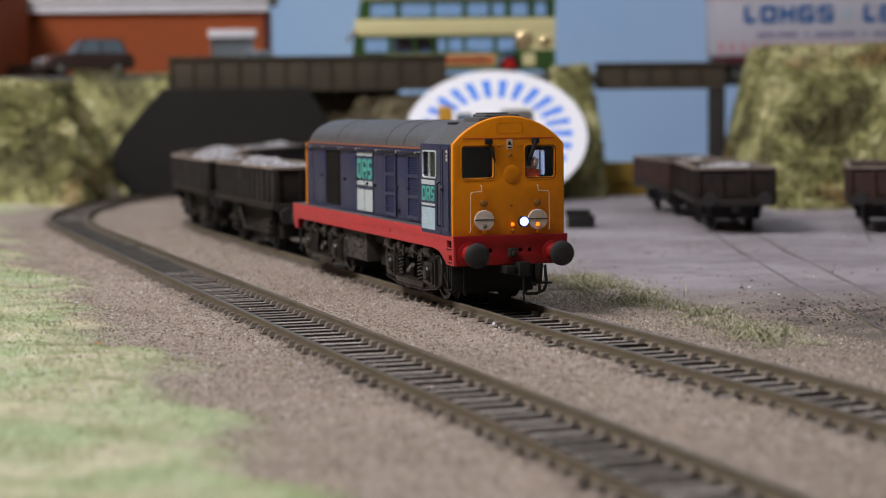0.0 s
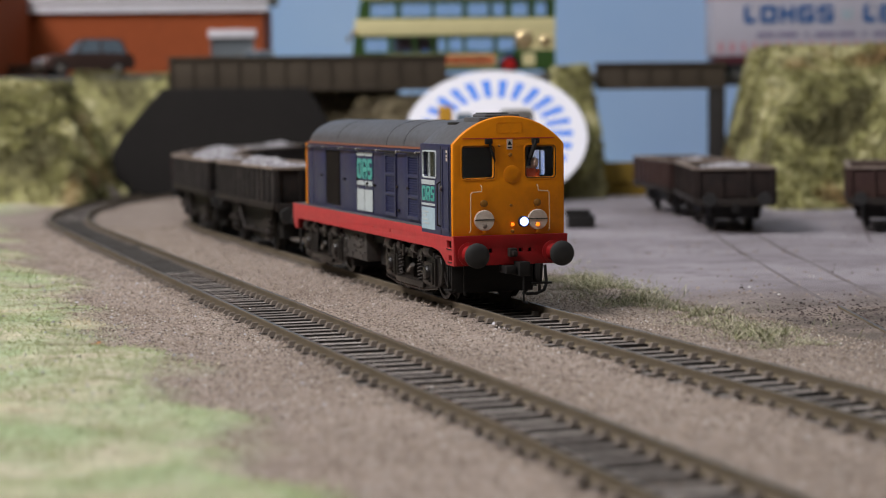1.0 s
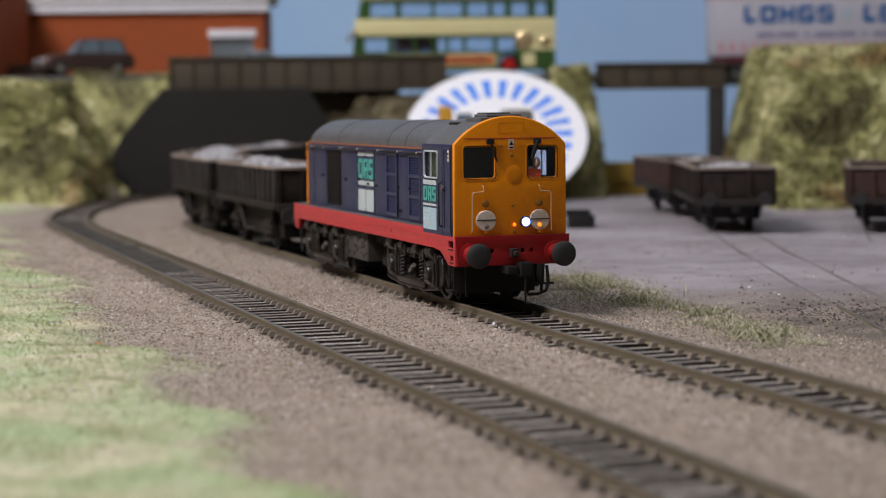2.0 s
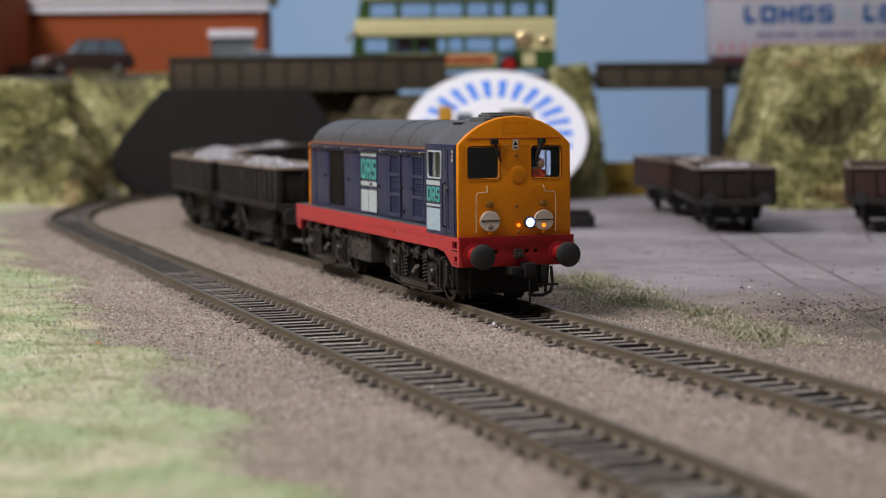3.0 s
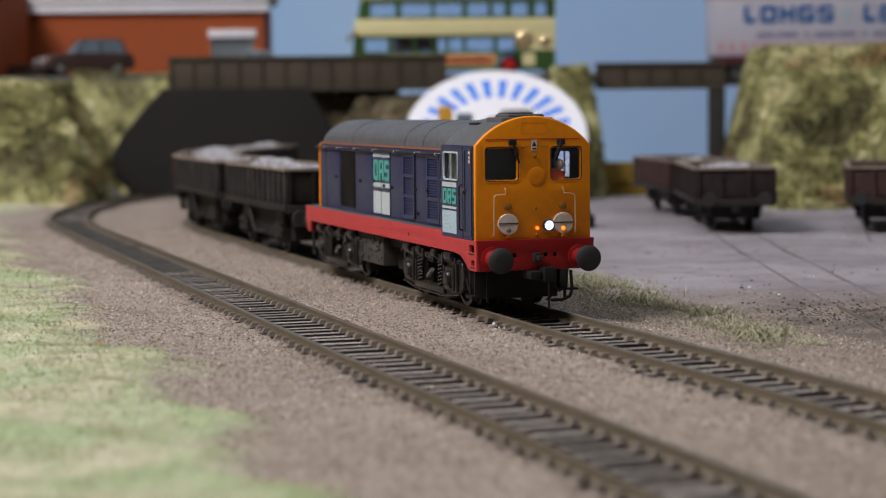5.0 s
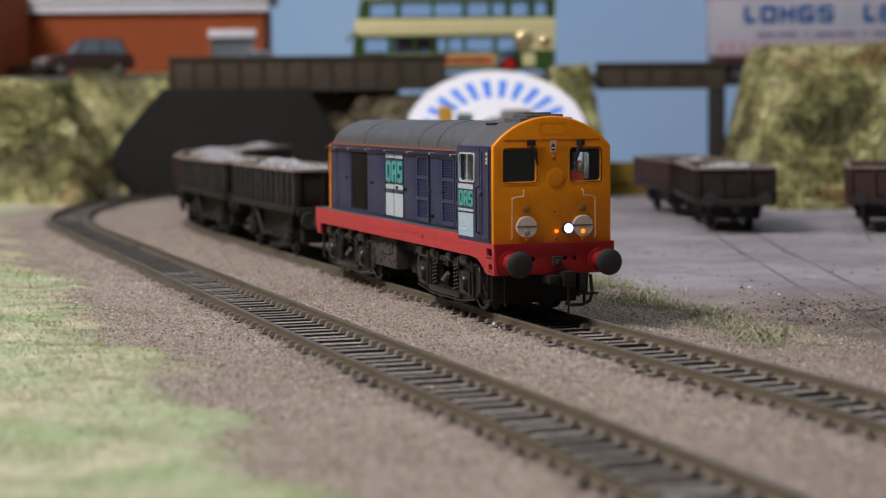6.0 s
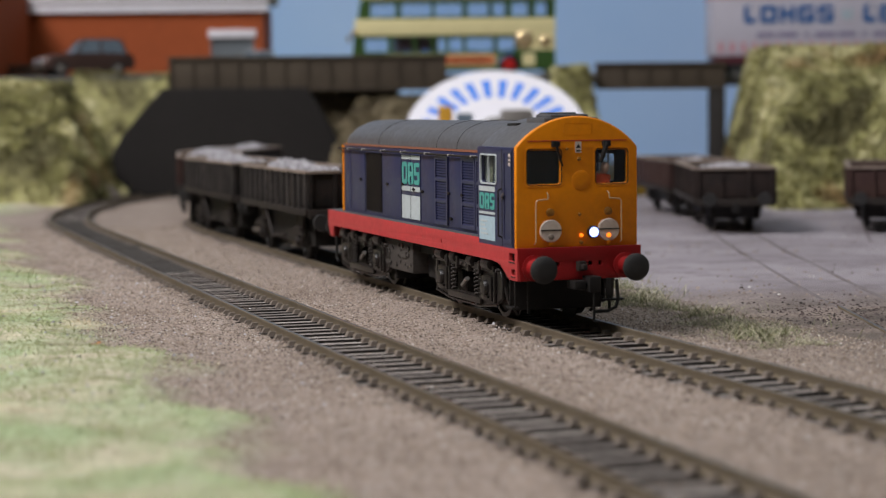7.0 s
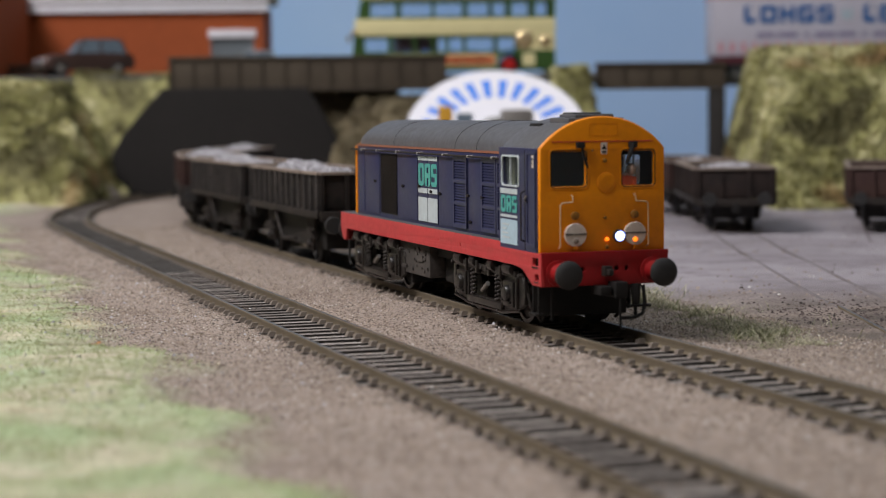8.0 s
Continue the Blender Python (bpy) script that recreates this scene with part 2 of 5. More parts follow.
def lathe(profile, axis="x", seg=24, centre=(0, 0, 0)):
    """Turn (along, radius) pairs round an axis."""
    bm = bmesh.new()
    rings = []
    for s, r in profile:
        ring = []
        for k in range(seg):
            a = 2 * math.pi * k / seg
            c, d = r * math.cos(a), r * math.sin(a)
            p = {"x": (s, c, d), "y": (c, s, d), "z": (c, d, s)}[axis]
            ring.append(bm.verts.new([p[i] + centre[i] for i in range(3)]))
        rings.append(ring)
    for a, b in zip(rings, rings[1:]):
        for k in range(seg):
            bm.faces.new((a[k], a[(k + 1) % seg], b[(k + 1) % seg], b[k]))
    bm.faces.new(rings[0])
    bm.faces.new(list(reversed(rings[-1])))
    bmesh.ops.recalc_face_normals(bm, faces=bm.faces)
    return bm


def rounded(x0, x1, y0, y1, r, n=5):
    pts = []
    for cx, cy, a0 in ((x1 - r, y1 - r, 0), (x0 + r, y1 - r, 90), (x0 + r, y0 + r, 180), (x1 - r, y0 + r, 270)):
        for k in range(n + 1):
            a = radians(a0 + 90 * k / n)
            pts.append((cx + r * math.cos(a), cy + r * math.sin(a)))
    return pts


def sheet(outer, holes, thick, to_world, bevel=0.0):
    """A flat plate with holes: outer and holes are loops of (a, b); to_world is a matrix from (a, b, depth) to millimetres."""
    cu = bpy.data.curves.new("plate", "CURVE")
    cu.dimensions, cu.fill_mode = "2D", "BOTH"
    cu.extrude, cu.bevel_depth, cu.bevel_resolution = thick / 2 - bevel, bevel, 2
    for loop in (outer, *holes):
        sp = cu.splines.new("POLY")
        sp.points.add(len(loop) - 1)
        for p, q in zip(sp.points, loop):
            p.co = (q[0], q[1], 0, 1)
        sp.use_cyclic_u = True
    ob = new("plate", cu)
    dg = bpy.context.evaluated_depsgraph_get()
    me = bpy.data.meshes.new_from_object(ob.evaluated_get(dg))
    bm = bmesh.new()
    bm.from_mesh(me)
    bpy.data.objects.remove(ob)
    bpy.data.meshes.remove(me)
    bpy.data.curves.remove(cu)
    bmesh.ops.transform(bm, matrix=to_world, verts=bm.verts)
    bmesh.ops.remove_doubles(bm, verts=bm.verts, dist=0.005)
    return bm


def axes(o, a, b, c):
    """Matrix that sends (1,0,0) to a, (0,1,0) to b, (0,0,1) to c, about o."""
    m = Matrix((a, b, c)).transposed().to_4x4()
    m.translation = o
    return m


# planes of a vehicle: across (y, z) at x; along (x, z) at y
def plane_x(x):
    return axes((x, 0, 0), (0, 1, 0), (0, 0, 1), (1, 0, 0))


def plane_y(y):
    return axes((0, y, 0), (1, 0, 0), (0, 0, 1), (0, -1, 0))


# ---- the line of the tracks ----
HEAD = radians(-72.08)
UX, UY = -math.cos(HEAD), -math.sin(HEAD)      # back along the line
NX, NY = -math.sin(HEAD), math.cos(HEAD)       # across it, away from the turf
OFF_NEAR, OFF_FAR = 112.4, 169.3
ARC_NEAR, ARC_FAR = 868.0, 820.0               # where each line begins to curve
R_NEAR, R_FAR = 655.0, 479.3                   # and how tightly


PITCH = 6.65                                    # from sleeper to sleeper


def drift(s, far):
    """The lines ease away from the turf towards the front of the layout."""
    return (1.9 if far else 1.1) * np.clip((430 - s) / 130, 0, 1) ** 1.3


def on_line(off, s):
    """Place and heading (back along the line) at s on the track at that offset."""
    start = ARC_NEAR if off < 140 else ARC_FAR
    if s < 430:
        off = off + float(drift(s, off > 140))
    if s <= start:
        return NX * off + UX * s, NY * off + UY * s, math.atan2(UY, UX)
    centre = OFF_NEAR + R_NEAR if off < 140 else OFF_FAR + R_FAR
    r_t = centre - off
    a = (s - start) / r_t
    cx, cy = NX * centre + UX * start, NY * centre + UY * start
    x = cx + r_t * (-NX * math.cos(a) + UX * math.sin(a))
    y = cy + r_t * (-NY * math.cos(a) + UY * math.sin(a))
    return x, y, math.atan2(UY, UX) - a


def track_distance(X, Y, start=ARC_NEAR):
    """Signed offsets of plan points (arrays, mm) measured across the curved line, and their s."""
    off = NX * X + NY * Y
    s = UX * X + UY * Y
    centre = OFF_FAR + R_FAR if start == ARC_FAR else OFF_NEAR + R_NEAR
    cx, cy = NX * centre + UX * start, NY * centre + UY * start
    r = np.hypot(X - cx, Y - cy)
    return np.where(s > start, centre - r, off - drift(s, start == ARC_FAR)), s


def lattice(ix, iy, seed):
    h = np.sin(ix * 127.1 + iy * 311.7 + seed * 74.7) * 43758.5453
    return h - np.floor(h)


def plan_noise(X, Y, size, seed=0):
    """Smooth noise 0..1 over the plan, features of that size in millimetres."""
    x, y = X / size, Y / size
    i, j = np.floor(x), np.floor(y)
    f, g = x - i, y - j
    f, g = f * f * (3 - 2 * f), g * g * (3 - 2 * g)
    a = lattice(i, j, seed) * (1 - f) + lattice(i + 1, j, seed) * f
    b = lattice(i, j + 1, seed) * (1 - f) + lattice(i + 1, j + 1, seed) * f
    return a * (1 - g) + b * g


def clamp01(v):
    return np.clip(v, 0, 1)


GROUND_Z = -3.0


def zones_at(X, Y):
    """Turf, yard and track-bed shares of the ground at plan points."""
    off, s = track_distance(X, Y)
    wob = (plan_noise(X, Y, 22, 1) - 0.5) * 22 + (plan_noise(X, Y, 7, 2) - 0.5) * 9
    turf = clamp01((74 - off + 0.010 * (s - 300) + wob * 1.2) / 20)
    turf = np.maximum(turf, clamp01((Y - 1215 + 0.25 * X + wob) / 30) * (X < 60))
    yard = clamp01((off - 219 - 0.02 * (s - 400) + wob * 0.8) / 10) * clamp01((Y - 500 + wob * 1.6) / 70)
    # The bed share reaches out between sleepers, where the colour darkens as shade.
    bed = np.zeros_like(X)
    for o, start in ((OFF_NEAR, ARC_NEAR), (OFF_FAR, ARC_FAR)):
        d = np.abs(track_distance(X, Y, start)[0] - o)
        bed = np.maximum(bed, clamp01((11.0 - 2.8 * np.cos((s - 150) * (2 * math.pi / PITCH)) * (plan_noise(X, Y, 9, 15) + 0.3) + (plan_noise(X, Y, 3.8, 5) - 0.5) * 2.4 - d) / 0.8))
    return turf, yard, bed


def ground_cover(X, Y):
    """The zones with dark dirt where the siding leaves the yard, and lamp falloff coloured in at the right."""
    turf, yard, bed = zones_at(X, Y)
    dirt = np.exp(-((X - 106) / 38) ** 2 - ((Y - 480) / 70) ** 2) * clamp01(plan_noise(X, Y, 9, 19) * 1.6)
    off, s = track_distance(X, Y, ARC_FAR)
    # Dark dirt beyond the far line, also standing in for lamp falloff.
    dim_dirt = clamp01((off - 182) / 22) * clamp01((520 - s) / 120) * (0.18 + 0.4 * plan_noise(X, Y, 13, 23))
    # Dimming towards the right front, lamp falloff put into the ground colour.
    dim_front = 0.3 * clamp01((X - 30) / 90) * clamp01((470 - Y) / 110) * (0.5 + plan_noise(X, Y, 17, 27))
    dirt = np.maximum(np.maximum(dirt, dim_dirt), dim_front)
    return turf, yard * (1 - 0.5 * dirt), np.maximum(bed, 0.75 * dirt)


def ground_height(X, Y):
    turf, yard, bed = zones_at(X, Y)
    z = GROUND_Z + (plan_noise(X, Y, 60, 7) - 0.5) * 1.6 + (plan_noise(X, Y, 9, 8) - 0.5) * 0.7 * (1 - 0.6 * yard)
    off, s = track_distance(X, Y)
    z = z + turf * (2.0 + (plan_noise(X, Y, 40, 9) - 0.5) * 3)
    z = z - clamp01((38 - off) / 60) * 0.5
    z = np.where(yard > 0.5, z * 0.5 - 1.6, z)
    z = z + clamp01((102 - off) / 8) * clamp01((Y - 1120) / 60) * clamp01((-60 - X) / 40) * (8.5 + 3 * plan_noise(X, Y, 18, 29))
    for o, start in ((OFF_NEAR, ARC_NEAR), (OFF_FAR, ARC_FAR)):
        k = clamp01((26 - np.abs(track_distance(X, Y, start)[0] - o)) / 9)
        z = z * (1 - k) + k * (-2.38 + (plan_noise(X, Y, 5, 6) - 0.5) * 0.8)
    return z * (1 - bed) + bed * (-4.9 + 2.75 * clamp01((s - 590) / 60) * clamp01((1010 - s) / 60) + clamp01((plan_noise(X, Y, 11, 13) - 0.72) * 4) * 1.7)


def grid_sheet(name, x0, x1, y0, y1, step, height, material, zones=None, margin=0.0):
    xs, ys = np.linspace(x0, x1, int((x1 - x0) / step) + 1), np.linspace(y0, y1, int((y1 - y0) / step) + 1)
    if margin:
        xs = np.concatenate([np.arange(x0 - margin, x0 - 1, 9.0), xs, np.arange(x1 + 9, x1 + margin + 1, 9.0)])
        ys = np.concatenate([np.arange(y0 - 60, y0 - 1, 9.0), ys, np.arange(y1 + 9, y1 + 285, 9.0)])
    nx, ny = len(xs), len(ys)
    X, Y = np.meshgrid(xs, ys)
    Z = height(X, Y)
    co = np.stack([X, Y, Z], -1).reshape(-1, 3) * MM
    i = (np.arange(ny - 1)[:, None] * nx + np.arange(nx - 1)[None]).ravel()
    fa = np.stack([i, i + 1, i + 1 + nx, i + nx], 1)
    me = bpy.data.meshes.new(name)
    me.from_pydata(co.tolist(), [], fa.tolist())
    if zones is not None:
        at = me.color_attributes.new("zones", "FLOAT_COLOR", "POINT")
        a, b, c = zones(X, Y)
        at.data.foreach_set("color", np.stack([a, b, c, np.ones_like(a)], -1).ravel())
    me.materials.append(material)
    me.polygons.foreach_set("use_smooth", [True] * len(me.polygons))
    return new(name, me)


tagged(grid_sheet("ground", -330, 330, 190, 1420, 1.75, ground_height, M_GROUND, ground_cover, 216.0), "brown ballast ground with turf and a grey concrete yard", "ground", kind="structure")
hall = bmesh.new()
box(hall, -4200, 4200, -3800, 5200, -1000, 2650)
bmesh.ops.reverse_faces(hall, faces=hall.faces)
tagged(finish("hall_wall", hall, weathered("cream_hall_paint", (0.62, 0.60, 0.56), (0.5, 0.48, 0.45), 0.5, 0.9, 0, 1.5, 9)), "plain cream walls, floor and ceiling of the hall", "wall", kind="structure")
for lx in (-480, 480):
    for ly in (200, 1640):
        tagged(finish("table_leg", boxes((lx - 25, lx + 25, ly - 25, ly + 25, -1000, -60)), weathered("pine_timber", (0.42, 0.30, 0.17), (0.3, 0.2, 0.1), 0.5, 0.7, 0, 12, 160), 3.0), "square pine leg under the baseboard", "leg", "legs of the baseboard")
base = boxes((-546, 546, 130, 1722, -60, -9))
tagged(finish("baseboard", base, M_FRAME), "dark plywood baseboard under the model railway", "baseboard", kind="structure")


def scatter(name, points, size, material, label, category, kind="stuff", shape="grain", lean=0.6):
    """Thousands of tiny pieces in one mesh. points: array of x, y, z in mm; size: array."""
    n = len(points)
    rng = np.random.default_rng(len(name) * 7 + n)
    if shape == "grain":
        tpl = np.array([(1, 0, 0), (-0.9, 0.2, 0), (0, 1, 0.1), (0.1, -1, 0), (0, 0, 0.8)]) - (0, 0, 0.12)
        tri = np.array([(0, 2, 4), (2, 1, 4), (1, 3, 4), (3, 0, 4)])
        a = rng.random(n) * 6.283
        ca, sa = np.cos(a), np.sin(a)
        jit = 1 + (rng.random((n, 5, 3)) - 0.5) * 0.7
        v = tpl[None] * jit * size[:, None, None]
        x = v[..., 0] * ca[:, None] - v[..., 1] * sa[:, None]
        y = v[..., 0] * sa[:, None] + v[..., 1] * ca[:, None]
        v = np.stack([x, y, v[..., 2]], -1) + points[:, None]
    else:
        a = rng.random(n) * 6.283
        b = rng.random(n) * 6.283
        l = lean * (0.18 + 0.82 * rng.random(n))
        w = 0.05 + 0.09 * rng.random(n)
        if shape == "leaf":
            w = size * 0.3
        ca, sa = np.cos(a) * w, np.sin(a) * w
        tipx, tipy = np.cos(b) * size * l, np.sin(b) * size * l
        z0 = np.zeros(n)
        rise = size / np.sqrt(1 + l * l)
        tipx, tipy = tipx / np.sqrt(1 + l * l), tipy / np.sqrt(1 + l * l)
        v = np.stack([np.stack([-ca, -sa, z0], 1), np.stack([ca, sa, z0], 1),
                      np.stack([ca * 0.7 + tipx * 0.4, sa * 0.7 + tipy * 0.4, rise * 0.62], 1), np.stack([-ca * 0.7 + tipx * 0.4, -sa * 0.7 + tipy * 0.4, rise * 0.62], 1),
                      np.stack([tipx, tipy, rise], 1)], 1) + points[:, None]
        tri = np.array([(0, 1, 2), (0, 2, 3), (3, 2, 4)])
    k = v.shape[1]
    fa = (np.arange(n)[:, None, None] * k + tri[None]).reshape(-1, 3)
    me = bpy.data.meshes.new(name)
    me.from_pydata((v.reshape(-1, 3) * MM).tolist(), [], fa.tolist())
    me.materials.append(material)
    return tagged(new(name, me), label, category, kind=kind)


def scatter_ground():
    rng = np.random.default_rng(5)
    # loose ballast beside and between the lines, denser where the eye comes near
    off = rng.uniform(60, 228, 240000)
    s = 190 + (rng.random(240000) ** 1.3) * 720
    X, Y = NX * off + UX * s, NY * off + UY * s
    t, y, b = zones_at(X, Y)
    keep = (t < 0.6) & (y < 0.6) & (b < 0.3) & (np.abs(X) < 320)
    X, Y = X[keep], Y[keep]
    P = np.stack([X, Y, ground_height(X, Y)], 1)
    scatter("ballast_gravel", P, 0.14 + 0.30 * rng.random(len(P)) ** 2.2, M_GRAIN, "loose brown ballast gravel along the tracks", "gravel")
    # ballast spilled over the sleepers
    for o, n in ((OFF_NEAR, 17000), (OFF_FAR, 13000)):
        off = o + rng.normal(0, 7.0, n)
        s = rng.uniform(200, 800, n)
        X, Y = NX * off + UX * s, NY * off + UY * s
        gap = np.abs((s - 150) % PITCH - PITCH / 2) < 1.75
        heap = plan_noise(X, Y, 16, 18) + 0.5 * rng.random(n)
        rail = np.abs(np.abs(off - o) - 8.7) < 0.9
        keep = (heap > 1.06) & ~rail & (np.abs(off - o) < 15)
        Z = np.where(gap, -4.3 + 1.3 * rng.random(n), -2.65)
        P = np.stack([X, Y, Z], 1)[keep]
        scatter("spilled_ballast", P, (0.16 + 0.34 * rng.random(n) ** 2)[keep], M_GRAIN, "ballast crumbs spilled over the sleepers", "gravel")
    # a few stones and crumbs on the yard
    X, Y = rng.uniform(20, 300, 14000), 420 + rng.random(14000) * 620
    t, y, b = zones_at(X, Y)
    keep = (y > 0.5) & (plan_noise(X, Y, 45, 16) * 0.8 + rng.random(len(X)) > 1.15)
    X, Y = X[keep], Y[keep]
    P = np.stack([X, Y, ground_height(X, Y)], 1)
    scatter("yard_crumbs", P, 0.15 + 0.7 * rng.random(len(P)) ** 3, M_GRAIN, "loose brown crumbs on the grey yard", "gravel")
    # a pale lump of glue and crumbs fallen beside the running line
    X, Y = rng.normal(20.5, 3.2, 60), rng.normal(470, 6.5, 60)
    P = np.stack([X, Y, ground_height(X, Y) + 0.1], 1)
    scatter("spilled_crumbs", P, 0.25 + 0.75 * rng.random(60) ** 2, M_STONE, "pale crumbs spilled beside the running line", "gravel")
    # pale specks on the turf's edge
    off, s = rng.uniform(30, 98, 420), rng.uniform(330, 640, 420)
    X, Y = NX * off + UX * s, NY * off + UY * s
    P = np.stack([X, Y, ground_height(X, Y) + 0.15], 1)
    scatter("pale_specks", P, 0.2 + 0.45 * rng.random(420) ** 3, M_STONE, "pale specks scattered along the turf edge", "gravel")
    # dark lumps of earth where the siding comes out of the yard
    X, Y = rng.normal(104, 17, 1500), rng.normal(498, 20, 1500)
    keep = np.abs(X - 103.9) > 1.2
    X, Y = X[keep], Y[keep]
    P = np.stack([X, Y, ground_height(X, Y)], 1)
    scatter("earth_lumps", P, 0.14 + 0.55 * rng.random(len(X)) ** 2.5, M_EARTH, "dark brown lumps of earth beside the siding", "earth")
    # turf fibres
    off = rng.uniform(-70, 94, 230000)
    s = 200 + rng.random(230000) * 690
    X, Y = NX * off + UX * s, NY * off + UY * s
    t, y, b = zones_at(X, Y)
    keep = (t > 0.25 + 0.5 * rng.random(len(X))) & (plan_noise(X, Y, 12, 3) + rng.random(len(X)) * 0.7 > 0.40)
    X, Y = X[keep], Y[keep]
    P = np.stack([X, Y, ground_height(X, Y) - 0.2], 1)
    scatter("turf_grass", P, 0.8 + 2.4 * rng.random(len(P)) ** 2, M_TURF_F, "pale green and straw static grass", "grass", shape="blade", lean=5.0)
    # rough tufts between the running line and the yard
    s = rng.uniform(385, 640, 34000)
    off = 214 + rng.normal(0, 8.0, 34000) + np.maximum(s - 490, 0) * 0.14
    X, Y = NX * off + UX * s, NY * off + UY * s
    keep = plan_noise(X, Y, 24, 4) * 0.6 + plan_noise(X, Y, 6, 14) * 0.5 + 0.35 * rng.random(len(X)) > 0.86
    X, Y = X[keep], Y[keep]
    P = np.stack([X, Y, ground_height(X, Y) - 0.2], 1)
    scatter("wild_grass", P, 0.9 + 4.6 * rng.random(len(P)) ** 1.8, M_GRASS, "dry wild grass tufts beside the yard", "grass", shape="blade", lean=4.0)


scatter_ground()


def make_scrap():
    """A curled scrap lying on the turf."""
    bm = bmesh.new()
    rows = [[bm.verts.new((u * (1.0 - 0.125 * abs(k - 2)), (k - 2) * 0.85, 0.25 + 0.09 * (k - 2) ** 2)) for u in (-0.6, 0.6)] for k in range(5)]
    for a, b in zip(rows, rows[1:]):
        bm.faces.new((a[0], a[1], b[1], b[0]))
    bmesh.ops.solidify(bm, geom=list(bm.faces), thickness=0.15)
    ob = tagged(finish("paper_scrap", bm, weathered("orange_brown_scrap", (0.62, 0.24, 0.09), (0.4, 0.16, 0.07), 0.4, 0.7)), "orange-brown curled scrap lying on the turf", "scrap")
    z = float(ground_height(np.array([-77.5]), np.array([431.0]))[0])
    ob.matrix_basis = pose(-77.5 * MM, 431 * MM, (z + 0.2) * MM, 0, 0, -25)


make_scrap()


# ---- tracks ----
def rail_mesh(off, s0, s1, step, z_top=0.0, line=None):
    """A bullhead-like rail section swept along the line; the head's top face has its own material."""
    sec = [(-0.75, -2.5), (0.75, -2.5), (0.75, -2.25), (0.32, -2.05), (0.32, -0.75), (0.46, -0.55), (0.46, -0.07), (0.38, 0.0), (-0.38, 0.0), (-0.46, -0.07), (-0.46, -0.55), (-0.32, -0.75), (-0.32, -2.05), (-0.75, -2.25)]
    bm = bmesh.new()
    rings = []
    n = max(2, int((s1 - s0) / step))
    for k in range(n + 1):
        x, y, a = (line or on_line)(off, s0 + (s1 - s0) * k / n)
        px, py = math.sin(a), -math.cos(a)
        rings.append([bm.verts.new((x + px * u, y + py * u, z + z_top)) for u, z in sec])
    m = len(sec)
    for a, b in zip(rings, rings[1:]):
        for k in range(m):
            f = bm.faces.new((a[k], a[(k + 1) % m], b[(k + 1) % m], b[k]))
            f.material_index = 1 if k == 7 else 0
    bm.faces.new(rings[0])
    bm.faces.new(list(reversed(rings[-1])))
    bmesh.ops.recalc_face_normals(bm, faces=bm.faces)
    return bm


def sleeper_mesh():
    """A moulded sleeper, dusty on top, its sides dark to hold the gaps' shade, with two round-shouldered chairs on each
    rail.
    """
    bm = bmesh.new()
    vs = box(bm, -1.6, 1.6, -13.6, 13.6, -5.2, -2.45)
    for v in vs[4:]:
        v.co.x *= 0.86
        v.co.y *= 0.99
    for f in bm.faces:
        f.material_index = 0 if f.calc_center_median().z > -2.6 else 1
    for sgn in (-1, 1):
        for e in (-1.45, 1.45):
            y = sgn * 8.7 + e
            chair = box(bm, -1.0, 1.0, y - 0.95, y + 0.95, -2.5, -1.4)
            for v in chair[4:]:
                v.co.x *= 0.62
                v.co.y += (-0.45 if e > 0 else 0.45) + (0.25 if v.co.y < y else -0.25)
            bm.faces.ensure_lookup_table()
            for f in bm.faces[-6:]:
                f.material_index = 2
    ob = finish("sleeper", bm, [M_SLEEPER, M_SLEEPERSHADE, M_CHAIR], 0.0, 30)
    me = ob.data
    bpy.data.objects.remove(ob)
    return me


SLEEPER = sleeper_mesh()


def make_track(off, s0, s1, label):
    tr = thing("railway_track", label, "track", kind="structure")
    for e in (-8.7, 8.7):
        part("rail", rail_mesh(off + e, s0, s1, 12.0), [M_RAIL_SIDE, M_RAIL_TOP], tr, "rusty steel rail with a worn head")
    rng = random.Random(int(off))
    n = int((s1 - s0) / PITCH)
    for k in range(n):
        x, y, a = on_line(off, s0 + k * PITCH)
        ob = new("sleeper", SLEEPER)
        ob.parent = tr
        ob.matrix_local = pose(x * MM, y * MM, rng.uniform(-0.25, 0.05) * MM, 0, 0, math.degrees(a) + rng.uniform(-1.2, 1.2))
    return tr


make_track(OFF_NEAR, 150, 1222, "near running line with rusty rails and dusty sleepers")
make_track(OFF_FAR, 150, 1198, "far running line carrying the train, dusty sleepers")


# ---- the locomotive; its own space: x forward, y to its left, z up from the rail ----
def arc_top(half, z_eave, sag, n=14):
    """Roof curve from +half to -half."""
    R = (half * half + sag * sag) / (2 * sag)
    a0 = math.asin(half / R)
    return [(R * math.sin(a0 - 2 * a0 * k / n), z_eave + sag - R + R * math.cos(a0 - 2 * a0 * k / n)) for k in range(n + 1)]


def bowed_top(half, z_eave, sag, n=16, power=2.3):
    pts = []
    for k in range(n + 1):
        a = math.pi * k / n
        c, d = math.cos(a), math.sin(a)
        pts.append((half * math.copysign(abs(c) ** (2 / power), c), z_eave + sag * abs(d) ** (2 / power)))
    return pts


